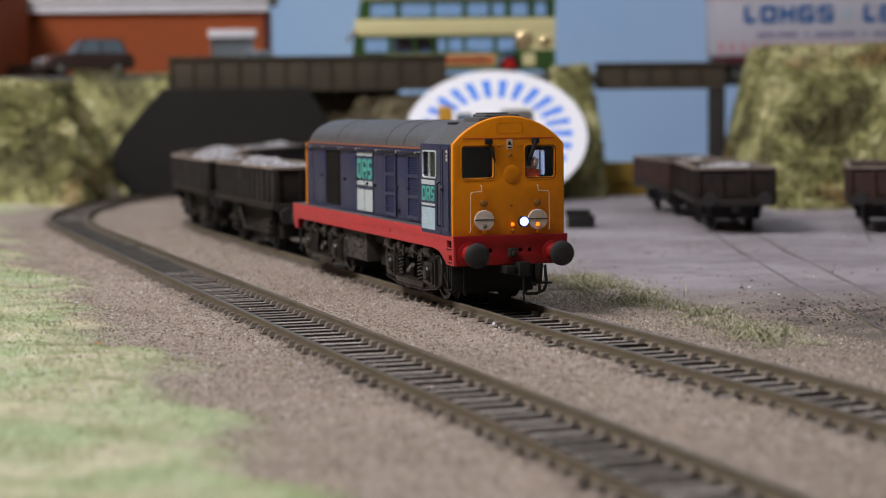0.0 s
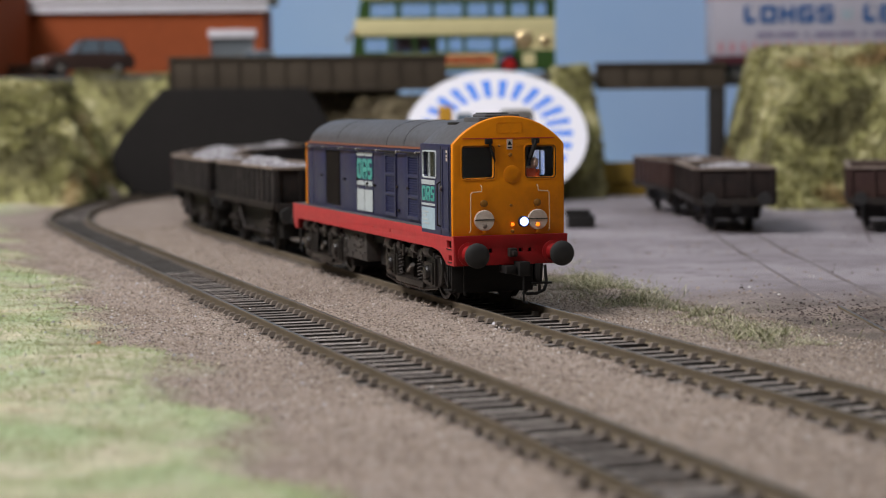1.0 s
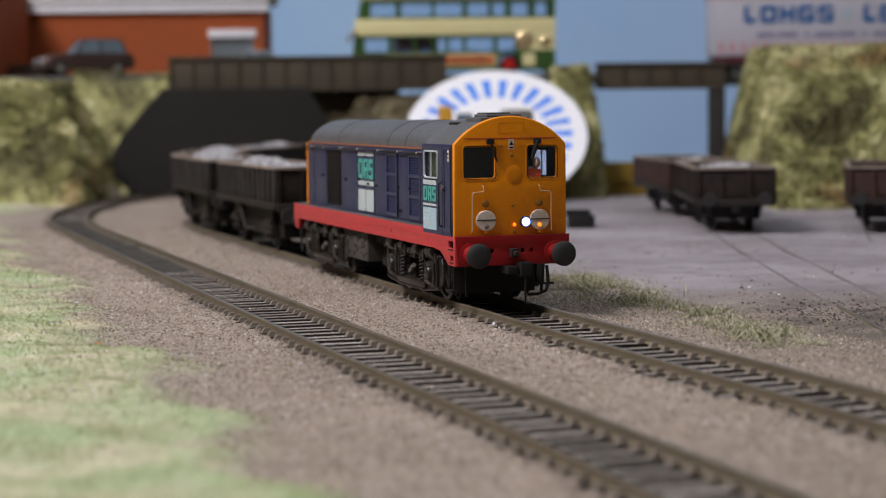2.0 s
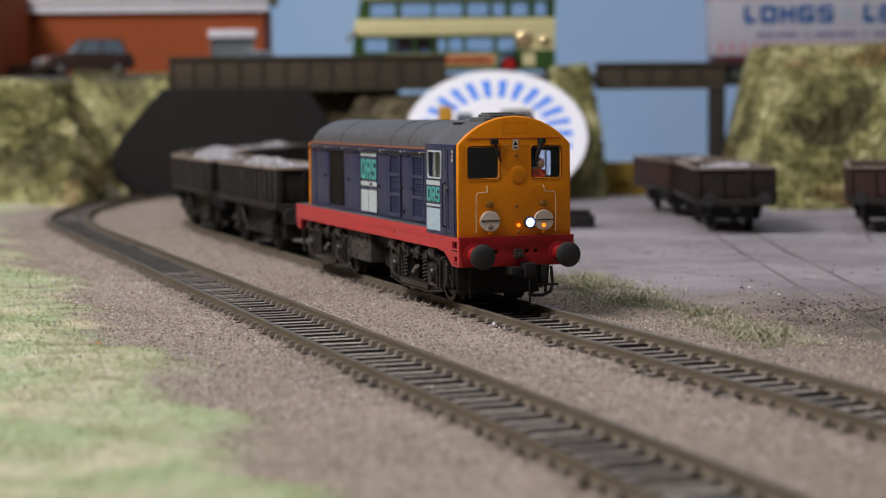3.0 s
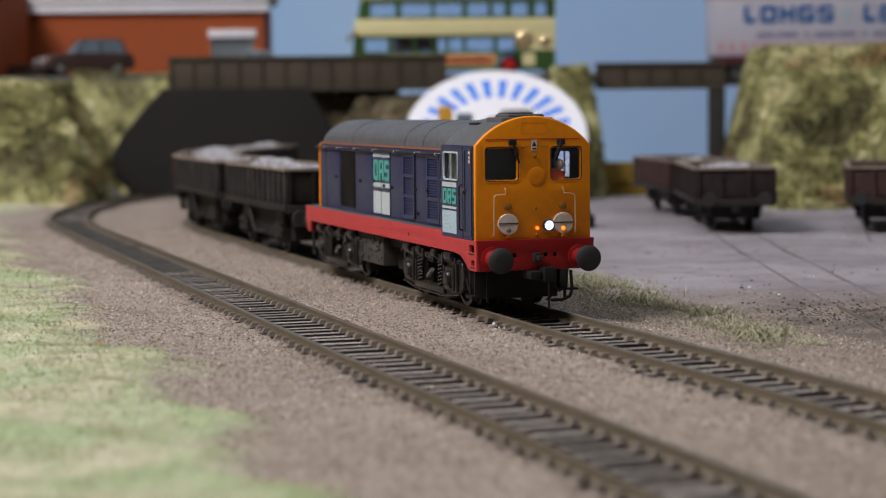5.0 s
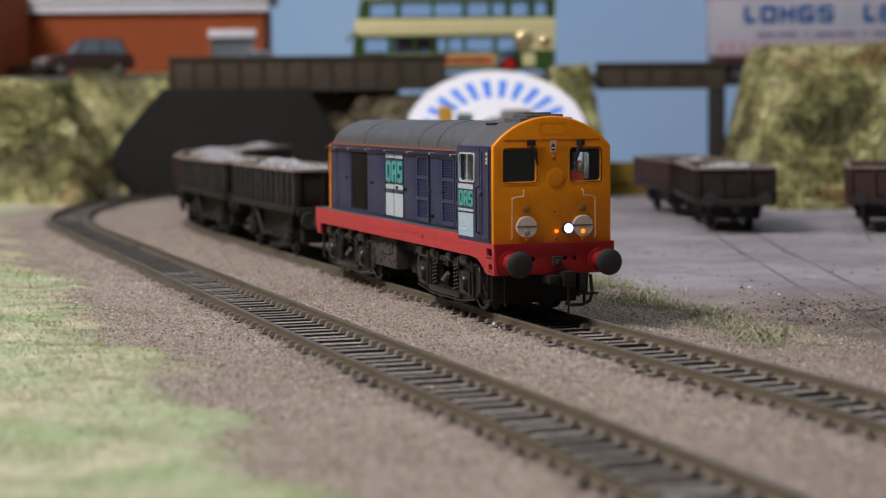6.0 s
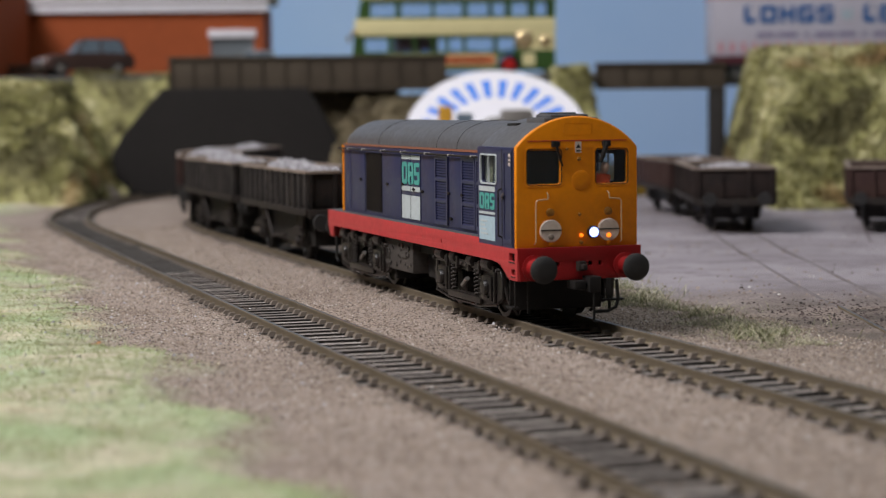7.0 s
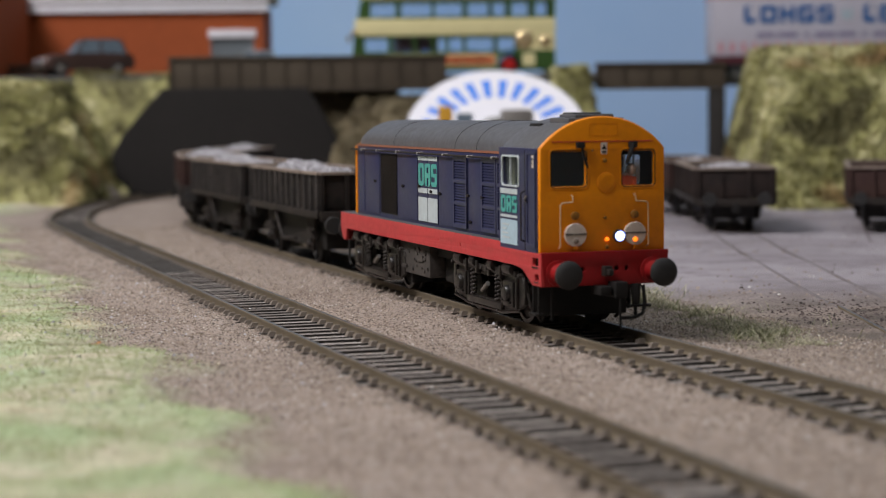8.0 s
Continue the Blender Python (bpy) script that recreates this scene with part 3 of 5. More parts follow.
def loft(rings, mat=0, caps=True):
    bm = bmesh.new()
    vr = [[bm.verts.new(p) for p in r] for r in rings]
    m = len(rings[0])
    for a, b in zip(vr, vr[1:]):
        for k in range(m):
            bm.faces.new((a[k], a[(k + 1) % m], b[(k + 1) % m], b[k])).material_index = mat
    if caps:
        bm.faces.new(vr[0])
        bm.faces.new(list(reversed(vr[-1])))
    bmesh.ops.recalc_face_normals(bm, faces=bm.faces)
    return bm


def three_blocks(x0, x1, z0, z1, y, thick=0.12):
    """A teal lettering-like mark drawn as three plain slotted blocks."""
    out = []
    w = (x1 - x0) / 3
    for k in range(3):
        a, b = x0 + k * w + 0.06 * w, x0 + (k + 1) * w - 0.06 * w
        h = z1 - z0
        if k == 0:
            holes = [rounded(a + w * 0.30, b - w * 0.26, z0 + h * 0.2, z1 - h * 0.2, w * 0.08)]
        elif k == 1:
            holes = [rounded(a + w * 0.30, b - w * 0.28, z0 + h * 0.58, z1 - h * 0.16, w * 0.06), rounded(a + w * 0.32, b - w * 0.32, z0 - h * 0.0 + 0.05, z0 + h * 0.36, w * 0.04)]
        else:
            holes = [rounded(a + w * 0.32, b - w * 0.02, z0 + h * 0.58, z1 - h * 0.2, w * 0.05), rounded(a + w * 0.02, b - w * 0.32, z0 + h * 0.2, z0 + h * 0.42, w * 0.05)]
        out.append(sheet(rounded(a, b, z0, z1, w * 0.2), holes, thick, plane_y(y)))
    return out


def make_bogie(parent, xc, flip):
    """A two-axle bogie with springs, axleboxes and wheels."""
    bg = part("bogie", boxes((xc - 24, xc + 24, -5, 5, 5.5, 11), (xc - 4, xc + 4, -9, 9, 8, 12)), M_BLACK, parent, "oily brown-black bogie", 0.4)
    for s in (-1, 1):
        y = s * 12.9

        def slab(x0, x1, z0, z1, t0, t1, name, mat=M_BOGIE, bevel=0.2, y=y, s=s):
            a, b = sorted((y + s * t0, y + s * t1))
            return part(name, boxes((xc + x0, xc + x1, a, b, z0, z1)), mat, bg, bevel=bevel)

        out = [(-26, 8.6), (-25.2, 11.6), (-22, 12.8), (22, 12.8), (25.2, 11.6), (26.5, 8.6), (25.8, 5.4), (22.5, 4.0), (12.5, 2.9), (-12.5, 2.9), (-22.5, 4.0), (-25.6, 5.4)]
        holes = [[(-10.6, 10.4), (10.6, 10.4), (10.6, 4.6), (-10.6, 4.6)]]
        part("side_frame", sheet([(xc + a, b) for a, b in out], [[(xc + a, b) for a, b in h] for h in holes], 1.1, plane_y(y), 0.15), M_BOGIE, bg)
        slab(-22, 22, 11.3, 12.9, 0.3, 1.3, "top_rail")
        slab(-12.6, 12.6, 2.9, 4.5, 0.3, 1.5, "spring_plank")
        for e in (-17.3, 17.3):
            hub = bmesh.new()
            a, b = sorted((y + s * 0.3, y + s * 1.5))
            box(hub, xc + e - 3.5, xc + e + 3.5, a, b, 4.2, 10.2)
            a, b = sorted((y + s * 1.4, y + s * 2.1))
            rod(hub, (xc + e, y + s * 1.3, 7.4), (xc + e, y + s * 2.5, 7.4), 2.1, 14, 1.7)
            box(hub, xc + e - 2.3, xc + e + 2.3, a, b, 4.9, 5.6)
            part("axlebox", hub, M_BOGIE, bg, "axlebox cover", 0.3)
            slab(e - 5.4, e - 4.5, 4.0, 11.4, 0.3, 1.3, "hornguide")
            slab(e + 4.5, e + 5.4, 4.0, 11.4, 0.3, 1.3, "hornguide")
            wheel = lathe([(-1.4, 6.4), (-1.3, 7.9), (-0.8, 7.9), (-0.6, 7.15), (1.3, 7.0), (1.4, 6.0), (0.9, 5.6), (0.5, 2.4), (1.1, 2.2), (1.1, 0.6)], "y", 28, (xc + e, 0, 7.1))
            for v in wheel.verts:
                v.co.y = s * 8.3 + s * v.co.y
            bmesh.ops.recalc_face_normals(wheel, faces=wheel.faces)
            part("wheel", wheel, M_BOGIE, bg, "blackened steel wheel")
        for e in (-9.0, 9.0):
            bm = bmesh.new()
            prev = None
            for k in range(57):
                a = k / 56 * 2 * math.pi * 7
                p = Vector((xc + e + 0.72 * math.cos(a), y + s * 0.9 + 0.72 * math.sin(a), 4.4 + 6.8 * k / 56))
                if prev is not None:
                    rod(bm, prev, p, 0.26, 5)
                prev = p
            part("coil_spring", bm, M_BOXGREY, bg, "brown coil spring")
            part("spring_bolt", rod(bmesh.new(), (xc + e, y + s * 0.9, 2.0), (xc + e, y + s * 0.9, 3.2), 0.5, 8), M_BOXGREY, bg)
        for e, w in ((-21, 5), (-9, 3.4), (4.5, 3.4), (15.5, 5.5)):
            part("brake_cylinder", rod(bmesh.new(), (xc + e, y + s * 1.1, 13.2), (xc + e + w, y + s * 1.1, 13.2), 1.4, 14), M_BOGIE, bg, bevel=0.15)
        for e in (-12.6, -4.5, 4.5, 12.6):
            slab(e - 0.5, e + 0.5, 10.4, 13.6, 0.6, 1.9, "bracket")
        part("damper", rod(bmesh.new(), (xc - 2.2, y + s * 0.9, 6.4), (xc + 2.2, y + s * 1.1, 8.4), 0.6, 10), M_STEEL, bg)
        part("brake_rod", polyrod([(xc - 24, y + s * 0.8, 3.6), (xc - 12, y + s * 0.9, 2.4), (xc + 12, y + s * 0.9, 2.4), (xc + 24, y + s * 0.8, 3.6)], 0.3), M_BOGIE, bg)
        part("sand_pipe", polyrod([(xc + flip * 25.5, y, 10.4), (xc + flip * 27.5, y - s * 0.6, 5), (xc + flip * 25.8, y - s * 3.6, 1.6)], 0.4), M_BOGIE, bg)
        for e in (-24.6, -14.5, -2, 2, 14.5, 24.6):
            part("bolt_head", rod(bmesh.new(), (xc + e, y, 12.0), (xc + e, y + s * 1.6, 12.0), 0.42, 8), M_BOXGREY, bg)
    # Black plates added across the bogie ends to fill in the shade there.
    for e in (-26.6, 26.6):
        part("headstock", boxes((xc + e - 0.9, xc + e + 0.9, -11.6, 11.6, 2.6, 10.4)), M_BLACK, bg, bevel=0.3)
    for e in (-17.3, 17.3):
        part("axle", rod(bmesh.new(), (xc + e, -8, 7.1), (xc + e, 8, 7.1), 1.6, 12), M_BLACK, bg)
    return bg


def make_locomotive():
    lo = thing("diesel_locomotive", "dark blue model diesel locomotive with orange-yellow cab end", "locomotive")
    # bonnet
    half, ze, zb = 13.0, 40.0, 19.4

    def bonnet_ring(x, shrink=0.0, drop=0.0):
        top = bowed_top(half - 0.35 - shrink * 0.5, ze, 7.6 - drop)
        return [(x, y, z) for y, z in top]

    walls = bmesh.new()
    box(walls, -75.5, 59.4, -half, half, zb, ze)
    part("bonnet", walls, M_BLUE, lo, "dark blue engine bonnet with doors and louvres", 0.35)
    rings = [bonnet_ring(-75.3, 1.2, 3.2), bonnet_ring(-74.2, 0.6, 1.6), bonnet_ring(-72.0, 0.2, 0.6), bonnet_ring(-69.0)] + [bonnet_ring(x) for x in (-40, -10, 20, 45, 60.5)]
    part("bonnet_roof", loft(rings), M_ROOF, lo, "weathered grey curved roof", soft=45)
    end = sheet([(-13.05, zb), (13.05, zb), (13.05, 39.6)] + [(y * 0.95, z * 0.985 + 0.3) for y, z in bowed_top(half - 0.5, 39.4, 5.4)] + [(-13.05, 39.6)], [], 1.6, plane_x(-76.1), 0.2)
    part("bonnet_end", end, M_YELLOW, lo, "orange-yellow bonnet end")
    for x in (-38, 17, 34):
        seams = bmesh.new()
        top = bowed_top(half - 0.2, ze, 7.75)
        for a, b in zip(top, top[1:]):
            rod(seams, (x, a[0] * 0.995, a[1]), (x, b[0] * 0.995, b[1]), 0.05, 5)
        part("roof_seam", seams, M_BLACK, lo)
    # cant line and handrail
    for s in (-1, 1):
        part("cant_line", boxes((-75, 59, min(s * 13.02, s * 13.12), max(s * 13.02, s * 13.12), 39.9, 40.5)), M_ORANGE, lo, "thin orange line")
        hr = polyrod([(-78, s * 13.0, 38.9), (-78, s * 14.1, 38.9), (59, s * 14.1, 38.9)], 0.27)
        hrail = part("handrail", hr, M_FRAME, lo, "thin handrail on bright knobs")
        for x in (-66, -50, -30, -10, 12, 32, 50):
            part("knob", rod(bmesh.new(), (x, s * 12.8, 38.9), (x, s * 14.55, 38.9), 0.34, 10), M_KNOB, hrail, "bright steel knob")
        # doors and louvres
        y = s * 13.0

        def slab(x0, x1, z0, z1, t, mat, name, label="", bevel=0.08, lo=lo, y=y, s=s):
            a, b = y, y + s * t
            return part(name, boxes((x0, x1, min(a, b), max(a, b), z0, z1)), mat, lo, label, bevel)

        grille = slab(-49.5, -33.5, 21.0, 38.2, 0.18, M_BLACK, "radiator_grille", "dark radiator grille")
        bars = bmesh.new()
        for k in range(20):
            x = -49 + k * 0.8
            box(bars, x, x + 0.25, min(y + s * 0.15, y + s * 0.42), max(y + s * 0.15, y + s * 0.42), 21.3, 37.9)
        part("bar", bars, M_FRAME, grille)
        for x0, x1 in ((-73.5, -67), (-66.5, -51), (-32.5, -14), (-13, -4.7), (-4.3, 4.2), (5, 17), (29.5, 39), ):
            slab(x0, x1, 20.4, 38.4, 0.22, M_BLUE, "door", bevel=0.12)
        for x0, x1 in ((17.6, 28.4), (39.6, 50.4), (51, 58.6)):
            fr = sheet(rounded(x0, x1, 20.6, 38.6, 0.4, 2), [[(x0 + 0.9, a), (x1 - 0.9, a), (x1 - 0.9, b), (x0 + 0.9, b)] for a, b in ((21.6, 26.4), (27.2, 32.0), (32.8, 37.6))], 0.55, plane_y(y + s * 0.28))
            door = part("louvred_door", fr, M_BLUE, lo)
            lv = bmesh.new()
            for a in (21.6, 27.2, 32.8):
                for k in range(7):
                    z = a + 0.1 + k * 0.68
                    vs = box(lv, x0 + 0.9, x1 - 0.9, min(y, y + s * 0.15), max(y, y + s * 0.15), z, z + 0.25)
                    for v in vs:
                        if (v.co.y - y) * s > 0.1 and v.co.z < z + 0.2:
                            v.co.y += s * 0.32
                            v.co.z -= 0.12
            part("louvre", lv, M_BLUE, door)
        for x, z in ((-27, 29.5), (-55, 30), (-1.3, 28.9), (6.5, 28.6), (29.2, 29), (31, 22.5), (40, 29), (-12, 30)):
            bm = bmesh.new()
            rod(bm, (x, y, z), (x, y + s * 0.75, z), 0.42, 8)
            box(bm, x - 0.2, x + 1.0, min(y, y + s * 0.7), max(y, y + s * 0.7), z - 0.22, z + 0.22)
            part("door_latch", bm, M_FRAME, lo)
        # mark on the bonnet side
        yy = y + s * 0.28
        mark = part("logo_panel", boxes((-12.8, -4.75, min(yy, yy + s * 0.06), max(yy, yy + s * 0.06), 37.0, 38.1), (-4.25, 4.1, min(yy, yy + s * 0.06), max(yy, yy + s * 0.06), 37.0, 38.1),
                                            (-12.8, -4.75, min(yy, yy + s * 0.06), max(yy, yy + s * 0.06), 28.3, 29.6), (-4.25, 4.1, min(yy, yy + s * 0.06), max(yy, yy + s * 0.06), 28.3, 29.6),
                                            (-12.8, -4.75, min(yy, yy + s * 0.06), max(yy, yy + s * 0.06), 20.7, 27.1), (-4.25, 4.1, min(yy, yy + s * 0.06), max(yy, yy + s * 0.06), 20.7, 27.1)), M_PALE, lo, "pale grey vinyl bars and panels", soft=0)
        for bm in three_blocks(-12.8, 4.1, 30.2, 36.2, yy + s * 0.03):
            part("mark", bm, M_TEAL, mark, "teal mark")

    # cab
    ch, zc = 15.5, 41.5
    for s in (-1, 1):
        y = s * (ch - 0.5)
        ca = sheet([(58.4, 19.2), (58.4, 41.6), (83.5, 41.6), (83.5, 17.7), (59.6, 17.7), (58.7, 18.2)], [rounded(60.7, 72.1, 33.0, 39.7, 0.8)], 0.9, plane_y(y), 0.1)
        side = part("cab_side", ca, M_BLUE, lo, "dark blue cab side with door")
        yo = s * (ch - 0.03)
        part("door", sheet(rounded(76.6, 82.6, 19.3, 41.0, 0.4, 3), [rounded(77.6, 81.9, 20.2, 40.4, 0.4, 3)], 0.34, plane_y(yo)), M_BLUE, side)
        part("door_gap", boxes((75.75, 76.1, min(yo, yo + s * 0.06), max(yo, yo + s * 0.06), 18.4, 41.2), (82.9, 83.15, min(yo, yo + s * 0.06), max(yo, yo + s * 0.06), 18.4, 41.2)), M_BLACK, side, soft=0)
        fr = sheet(rounded(60.4, 72.4, 32.7, 40.0, 1.1), [rounded(60.85, 71.95, 33.1, 39.6, 0.8)], 0.4, plane_y(yo))
        fr2 = boxes((66.3, 66.6, yo - 0.2, yo + 0.2, 33.2, 39.6))
        win = part("window", fr, M_PALE, side, "pale metal window frame")
        part("mullion", fr2, M_PALE, win)
        part("pane", boxes((61.0, 72.0, s * (ch - 0.75) - 0.06, s * (ch - 0.75) + 0.06, 33.1, 39.7)), M_GLASS, win, "clear window glass").visible_shadow = False
        part("bar", boxes(*[(59.6, 71.0, min(yo, yo + s * 0.1), max(yo, yo + s * 0.1), a, b) for a, b in ((31.0, 32.2), (25.5, 26.1))]), M_PALE, side, "pale grey bar", soft=0)
        part("panel", boxes((59.6, 71.0, min(yo, yo + s * 0.1), max(yo, yo + s * 0.1), 19.3, 25.0)), M_PALEBLUE, side, "pale blue panel", soft=0)
        part("bar", boxes(*[(60.6, 60.6 + w, min(yo, yo + s * 0.16), max(yo, yo + s * 0.16), z, z + 0.45) for w, z in ((5, 23.6), (3.4, 22.6), (4.4, 21.6), (5.4, 20.6))]), M_PALE, side, soft=0)
        for bm in three_blocks(59.7, 71.0, 26.7, 30.6, yo + s * 0.06):
            part("mark", bm, M_TEAL, side, "teal mark")
        part("handrail", polyrod([(75.6, yo, 20.5), (75.6, yo + s * 0.9, 20.9), (75.6, yo + s * 0.9, 31.5), (75.6, yo, 32)], 0.2), M_FRAME, side)
        part("door_handle", polyrod([(76.9, yo + s * 0.1, 29.6), (77.1, yo + s * 0.6, 30.2), (78.4, yo + s * 0.6, 31.0)], 0.24), M_STEEL, side, "bright door handle")
        part("warning_sign", boxes((80.8, 82.0, min(yo, yo + s * 0.22), max(yo, yo + s * 0.22), 37.4, 40.2)), M_WHITE, side, "small pale sign with bars", soft=0)
        part("bar", boxes((81.0, 81.8, min(yo, yo + s * 0.28), max(yo, yo + s * 0.28), 38.2, 38.5), (81.0, 81.8, min(yo, yo + s * 0.28), max(yo, yo + s * 0.28), 39.0, 39.6)), M_BLACK, side, soft=0)
    part("cab_back", boxes((59.4, 60.2, -14.2, 14.2, 18.2, 41.6)), M_CABGREY, lo, "dull grey cab rear wall")
    part("control_desk", boxes((76.5, 81.5, -12.5, -4, 24.5, 31.0)), M_CABGREY, lo, bevel=0.4)
    part("cab_floor", boxes((60.2, 83, -14.2, 14.2, 18.2, 24.5)), M_CABGREY, lo)
    top = arc_top(14.85, zc, 7.0)
    roof = loft([[(x, y * k, zc + (z - zc) * k) for y, z in top] + [(x, -13.9, zc - 0.15), (x, 13.9, zc - 0.15)] for x, k in ((59.0, 1.0), (60, 1.012), (83.2, 1.012), (83.6, 1.0))])
    part("cab_roof", roof, M_ROOF, lo, "weathered grey cab roof", soft=45)
    # front with its windows
    top = arc_top(14.75, zc, 6.9, 20)
    outer = [(-14.75, 18.3), (14.75, 18.3), (14.8, 30)] + top + [(-14.8, 30)]
    wins = [rounded(a, b, 32.7, 41.4, 1.1) for a, b in ((-12.7, -3.7), (4.4, 13.0))]
    front = part("cab_front", sheet(outer, wins, 1.5, plane_x(83.85), 0.45), M_YELLOW, lo, "orange-yellow cab front with rounded edges", soft=50)
    for a, b in ((-12.7, -3.7), (4.4, 13.0)):
        w = part("window", sheet(rounded(a - 0.28, b + 0.28, 32.4, 41.7, 1.3), [rounded(a + 0.05, b - 0.05, 32.75, 41.35, 1.0)], 0.24, plane_x(84.56), 0.04), M_YELLOW, front)
        part("gasket", sheet(rounded(a - 0.03, b + 0.03, 32.67, 41.43, 1.1), [rounded(a + 0.3, b - 0.3, 33.0, 41.1, 0.8)], 0.4, plane_x(84.45)), M_BLACK, w, "black rubber gasket")
        part("pane", sheet(rounded(a, b, 32.7, 41.4, 1.0), [], 0.12, plane_x(84.0)), M_GLASS, w, "clear window glass").visible_shadow = False
    X = 84.6
    for y0, y2, z2, r in ((-5.6, -3.9, 37.2, 0.35), (7.1, 5.6, 37.9, 0.62)):
        wp = bmesh.new()
        box(wp, X + 0.1, X + 1.2, y0 - 0.95, y0 + 0.95, 41.7, 43.1)
        rod(wp, (X + 0.9, y0, 42.6), (X + 0.6, y2, z2), r, 8, r * 0.8)
        part("windscreen_wiper", wp, M_BLACK, front, "black wiper", 0.2)
    for s in (-1, 1):
        part("handrail", polyrod([(X, s * 7.6, 31.2), (X + 0.9, s * 7.6, 30.8), (X + 1.0, s * 7.7, 29.7), (X + 1.0, s * 10.2, 29.5), (X + 1.0, s * 10.65, 29.0), (X + 1.0, s * 10.7, 19.8), (X, s * 10.7, 19.3)], 0.15), M_RAILCREAM, front, "dusty white handrail")
        y0 = -6.9 if s < 0 else 7.6
        disc = lathe([(X - 0.2, 2.55), (X + 0.75, 2.65), (X + 0.95, 2.5)], "x", 28, (0, y0, 22.3))
        dk = part("indicator_disc", disc, M_WHITE, front, "white folding indicator disc")
        part("hinge", boxes((X + 0.9, X + 1.1, y0 - 2.6, y0 + 2.6, 22.35, 22.6)), M_FRAME, dk)
        part("lamp_bracket", boxes((X, X + 0.9, y0 - 0.5, y0 + 0.5, 18.9, 20.0)), M_YELLOW, front, bevel=0.1)
        part("lamp_socket", lathe([(X - 0.2, 0.95), (X + 0.8, 0.9), (X + 1.0, 0.5)], "x", 14, (0, y0, 26.6)), M_BRASS, front)
    part("disc_lamp", lathe([(X + 0.7, 0.7), (X + 1.2, 0.62), (X + 1.35, 0.3)], "x", 14, (0, -6.9, 20.9)), M_RIM, front)
    part("disc_lamp", lathe([(X + 0.7, 0.6), (X + 1.2, 0.5), (X + 1.35, 0.25)], "x", 14, (0, 7.5, 21.0)), M_MARK, front, "orange lit marker lamp")
    part("marker_lamp", lathe([(X - 0.1, 0.45), (X + 0.5, 0.4), (X + 0.6, 0.2)], "x", 14, (0, 0.95, 21.1)), M_MARK, front, "orange lit marker lamp")
    hl = part("headlamp", lathe([(X - 0.3, 1.45), (X + 0.9, 1.45), (X + 1.0, 1.25), (X + 0.7, 1.2)], "x", 24, (0, 3.8, 21.8)), M_BUFFER, front, "round headlamp housing")
    part("lens", lathe([(X + 0.6, 1.05), (X + 1.1, 0.95), (X + 1.3, 0.5)], "x", 20, (0, 3.8, 21.8)), M_HEAD, hl, "bright white headlamp lens")
    # Glowing ring added to imitate the bluish halo round the lit lens.
    part("halo_ring", lathe([(X + 0.6, 1.24), (X + 0.95, 1.24), (X + 1.0, 1.06), (X + 0.7, 1.06)], "x", 24, (0, 3.8, 21.8)), M_HALO, hl, "added ring glowing as the headlamp's bluish halo")
    part("cover_plate", lathe([(X - 0.2, 2.35), (X + 0.12, 2.3), (X + 0.24, 2.1), (X + 0.2, 0.8)], "x", 28, (0, 0.9, 33.9)), M_YELLOW, front)
    part("warning_sign", boxes((X - 0.05, X + 0.12, -0.5, 1.0, 40.3, 42.9)), M_WHITE, front, "small white warning sign", soft=0)
    sign = bmesh.new()
    vs = [sign.verts.new((X + 0.16, a, b)) for a, b in ((-0.35, 41.4), (0.85, 41.4), (0.25, 42.5))]
    sign.faces.new(vs)
    box(sign, X + 0.12, X + 0.16, -0.3, 0.8, 40.6, 40.95)
    part("symbol", sign, M_BLACK, front, soft=0)
    for y0, z0, r in ((0.4, 38.9, 0.55), (-2.6, 41.2, 0.3), (-6, 24.6, 0.3), (0.5, 26.0, 0.4), (0.9, 19.4, 0.5)):
        part("bolt", lathe([(X - 0.2, r), (X + 0.5, r * 0.8), (X + 0.6, r * 0.4)], "x", 10, (0, y0, z0)), M_BRASS, front)
    part("headcode_panel", sheet(rounded(-3.3, 3.7, 44.4, 47.2, 0.3, 2), [rounded(-3.1, 3.5, 44.55, 47.05, 0.3, 2)], 0.14, plane_x(84.58)), M_YELLOW, front)
    part("rain_strip", boxes((X - 0.1, X + 0.12, -12.4, 12.4, 43.05, 43.25)), M_REDSIDE, front, "thin red-orange strip", soft=0)
    part("seam", boxes((X - 0.6, X + 0.1, -14.7, 14.7, 18.2, 18.42)), M_BLACK, front, soft=0)
    # roof fan housing
    fan = part("roof_housing", boxes((69.0, 81.0, -6.8, 6.8, 46.4, 48.5), (70.0, 80.0, -4.8, 4.8, 48.3, 49.3)), M_ROOF, lo, "grey roof box", 0.5)
    part("lid", boxes((71.5, 77.5, -4.4, 2.6, 49.2, 49.7)), M_ROOF, fan, bevel=0.15)
    part("roof_flap", boxes((60.5, 67.5, -8.6, -5.4, 45.6, 47.2)), M_BLACK, lo, "small dark roof flap", 0.4)

    # footplate, solebars and buffer beams
    part("footplate", boxes((-85.6, 58.2, -15.45, 15.45, 18.6, 19.75), (58.2, 83, -14.4, 14.4, 17.8, 18.2)), M_ROOF, lo, "grey footplate")
    part("underframe", boxes((-83, 83, -11, 11, 11.5, 18.4)), M_BLACK, lo)
    for s in (-1, 1):
        out = [(-86, 19.5), (-86, 14.8), (-83.5, 11.5), (-80.5, 11.5), (-80, 14.9), (68, 14.7), (74, 14.2), (80.5, 11.0), (85.8, 11.0), (85.8, 18.2), (59.0, 18.2), (58.9, 19.5)]
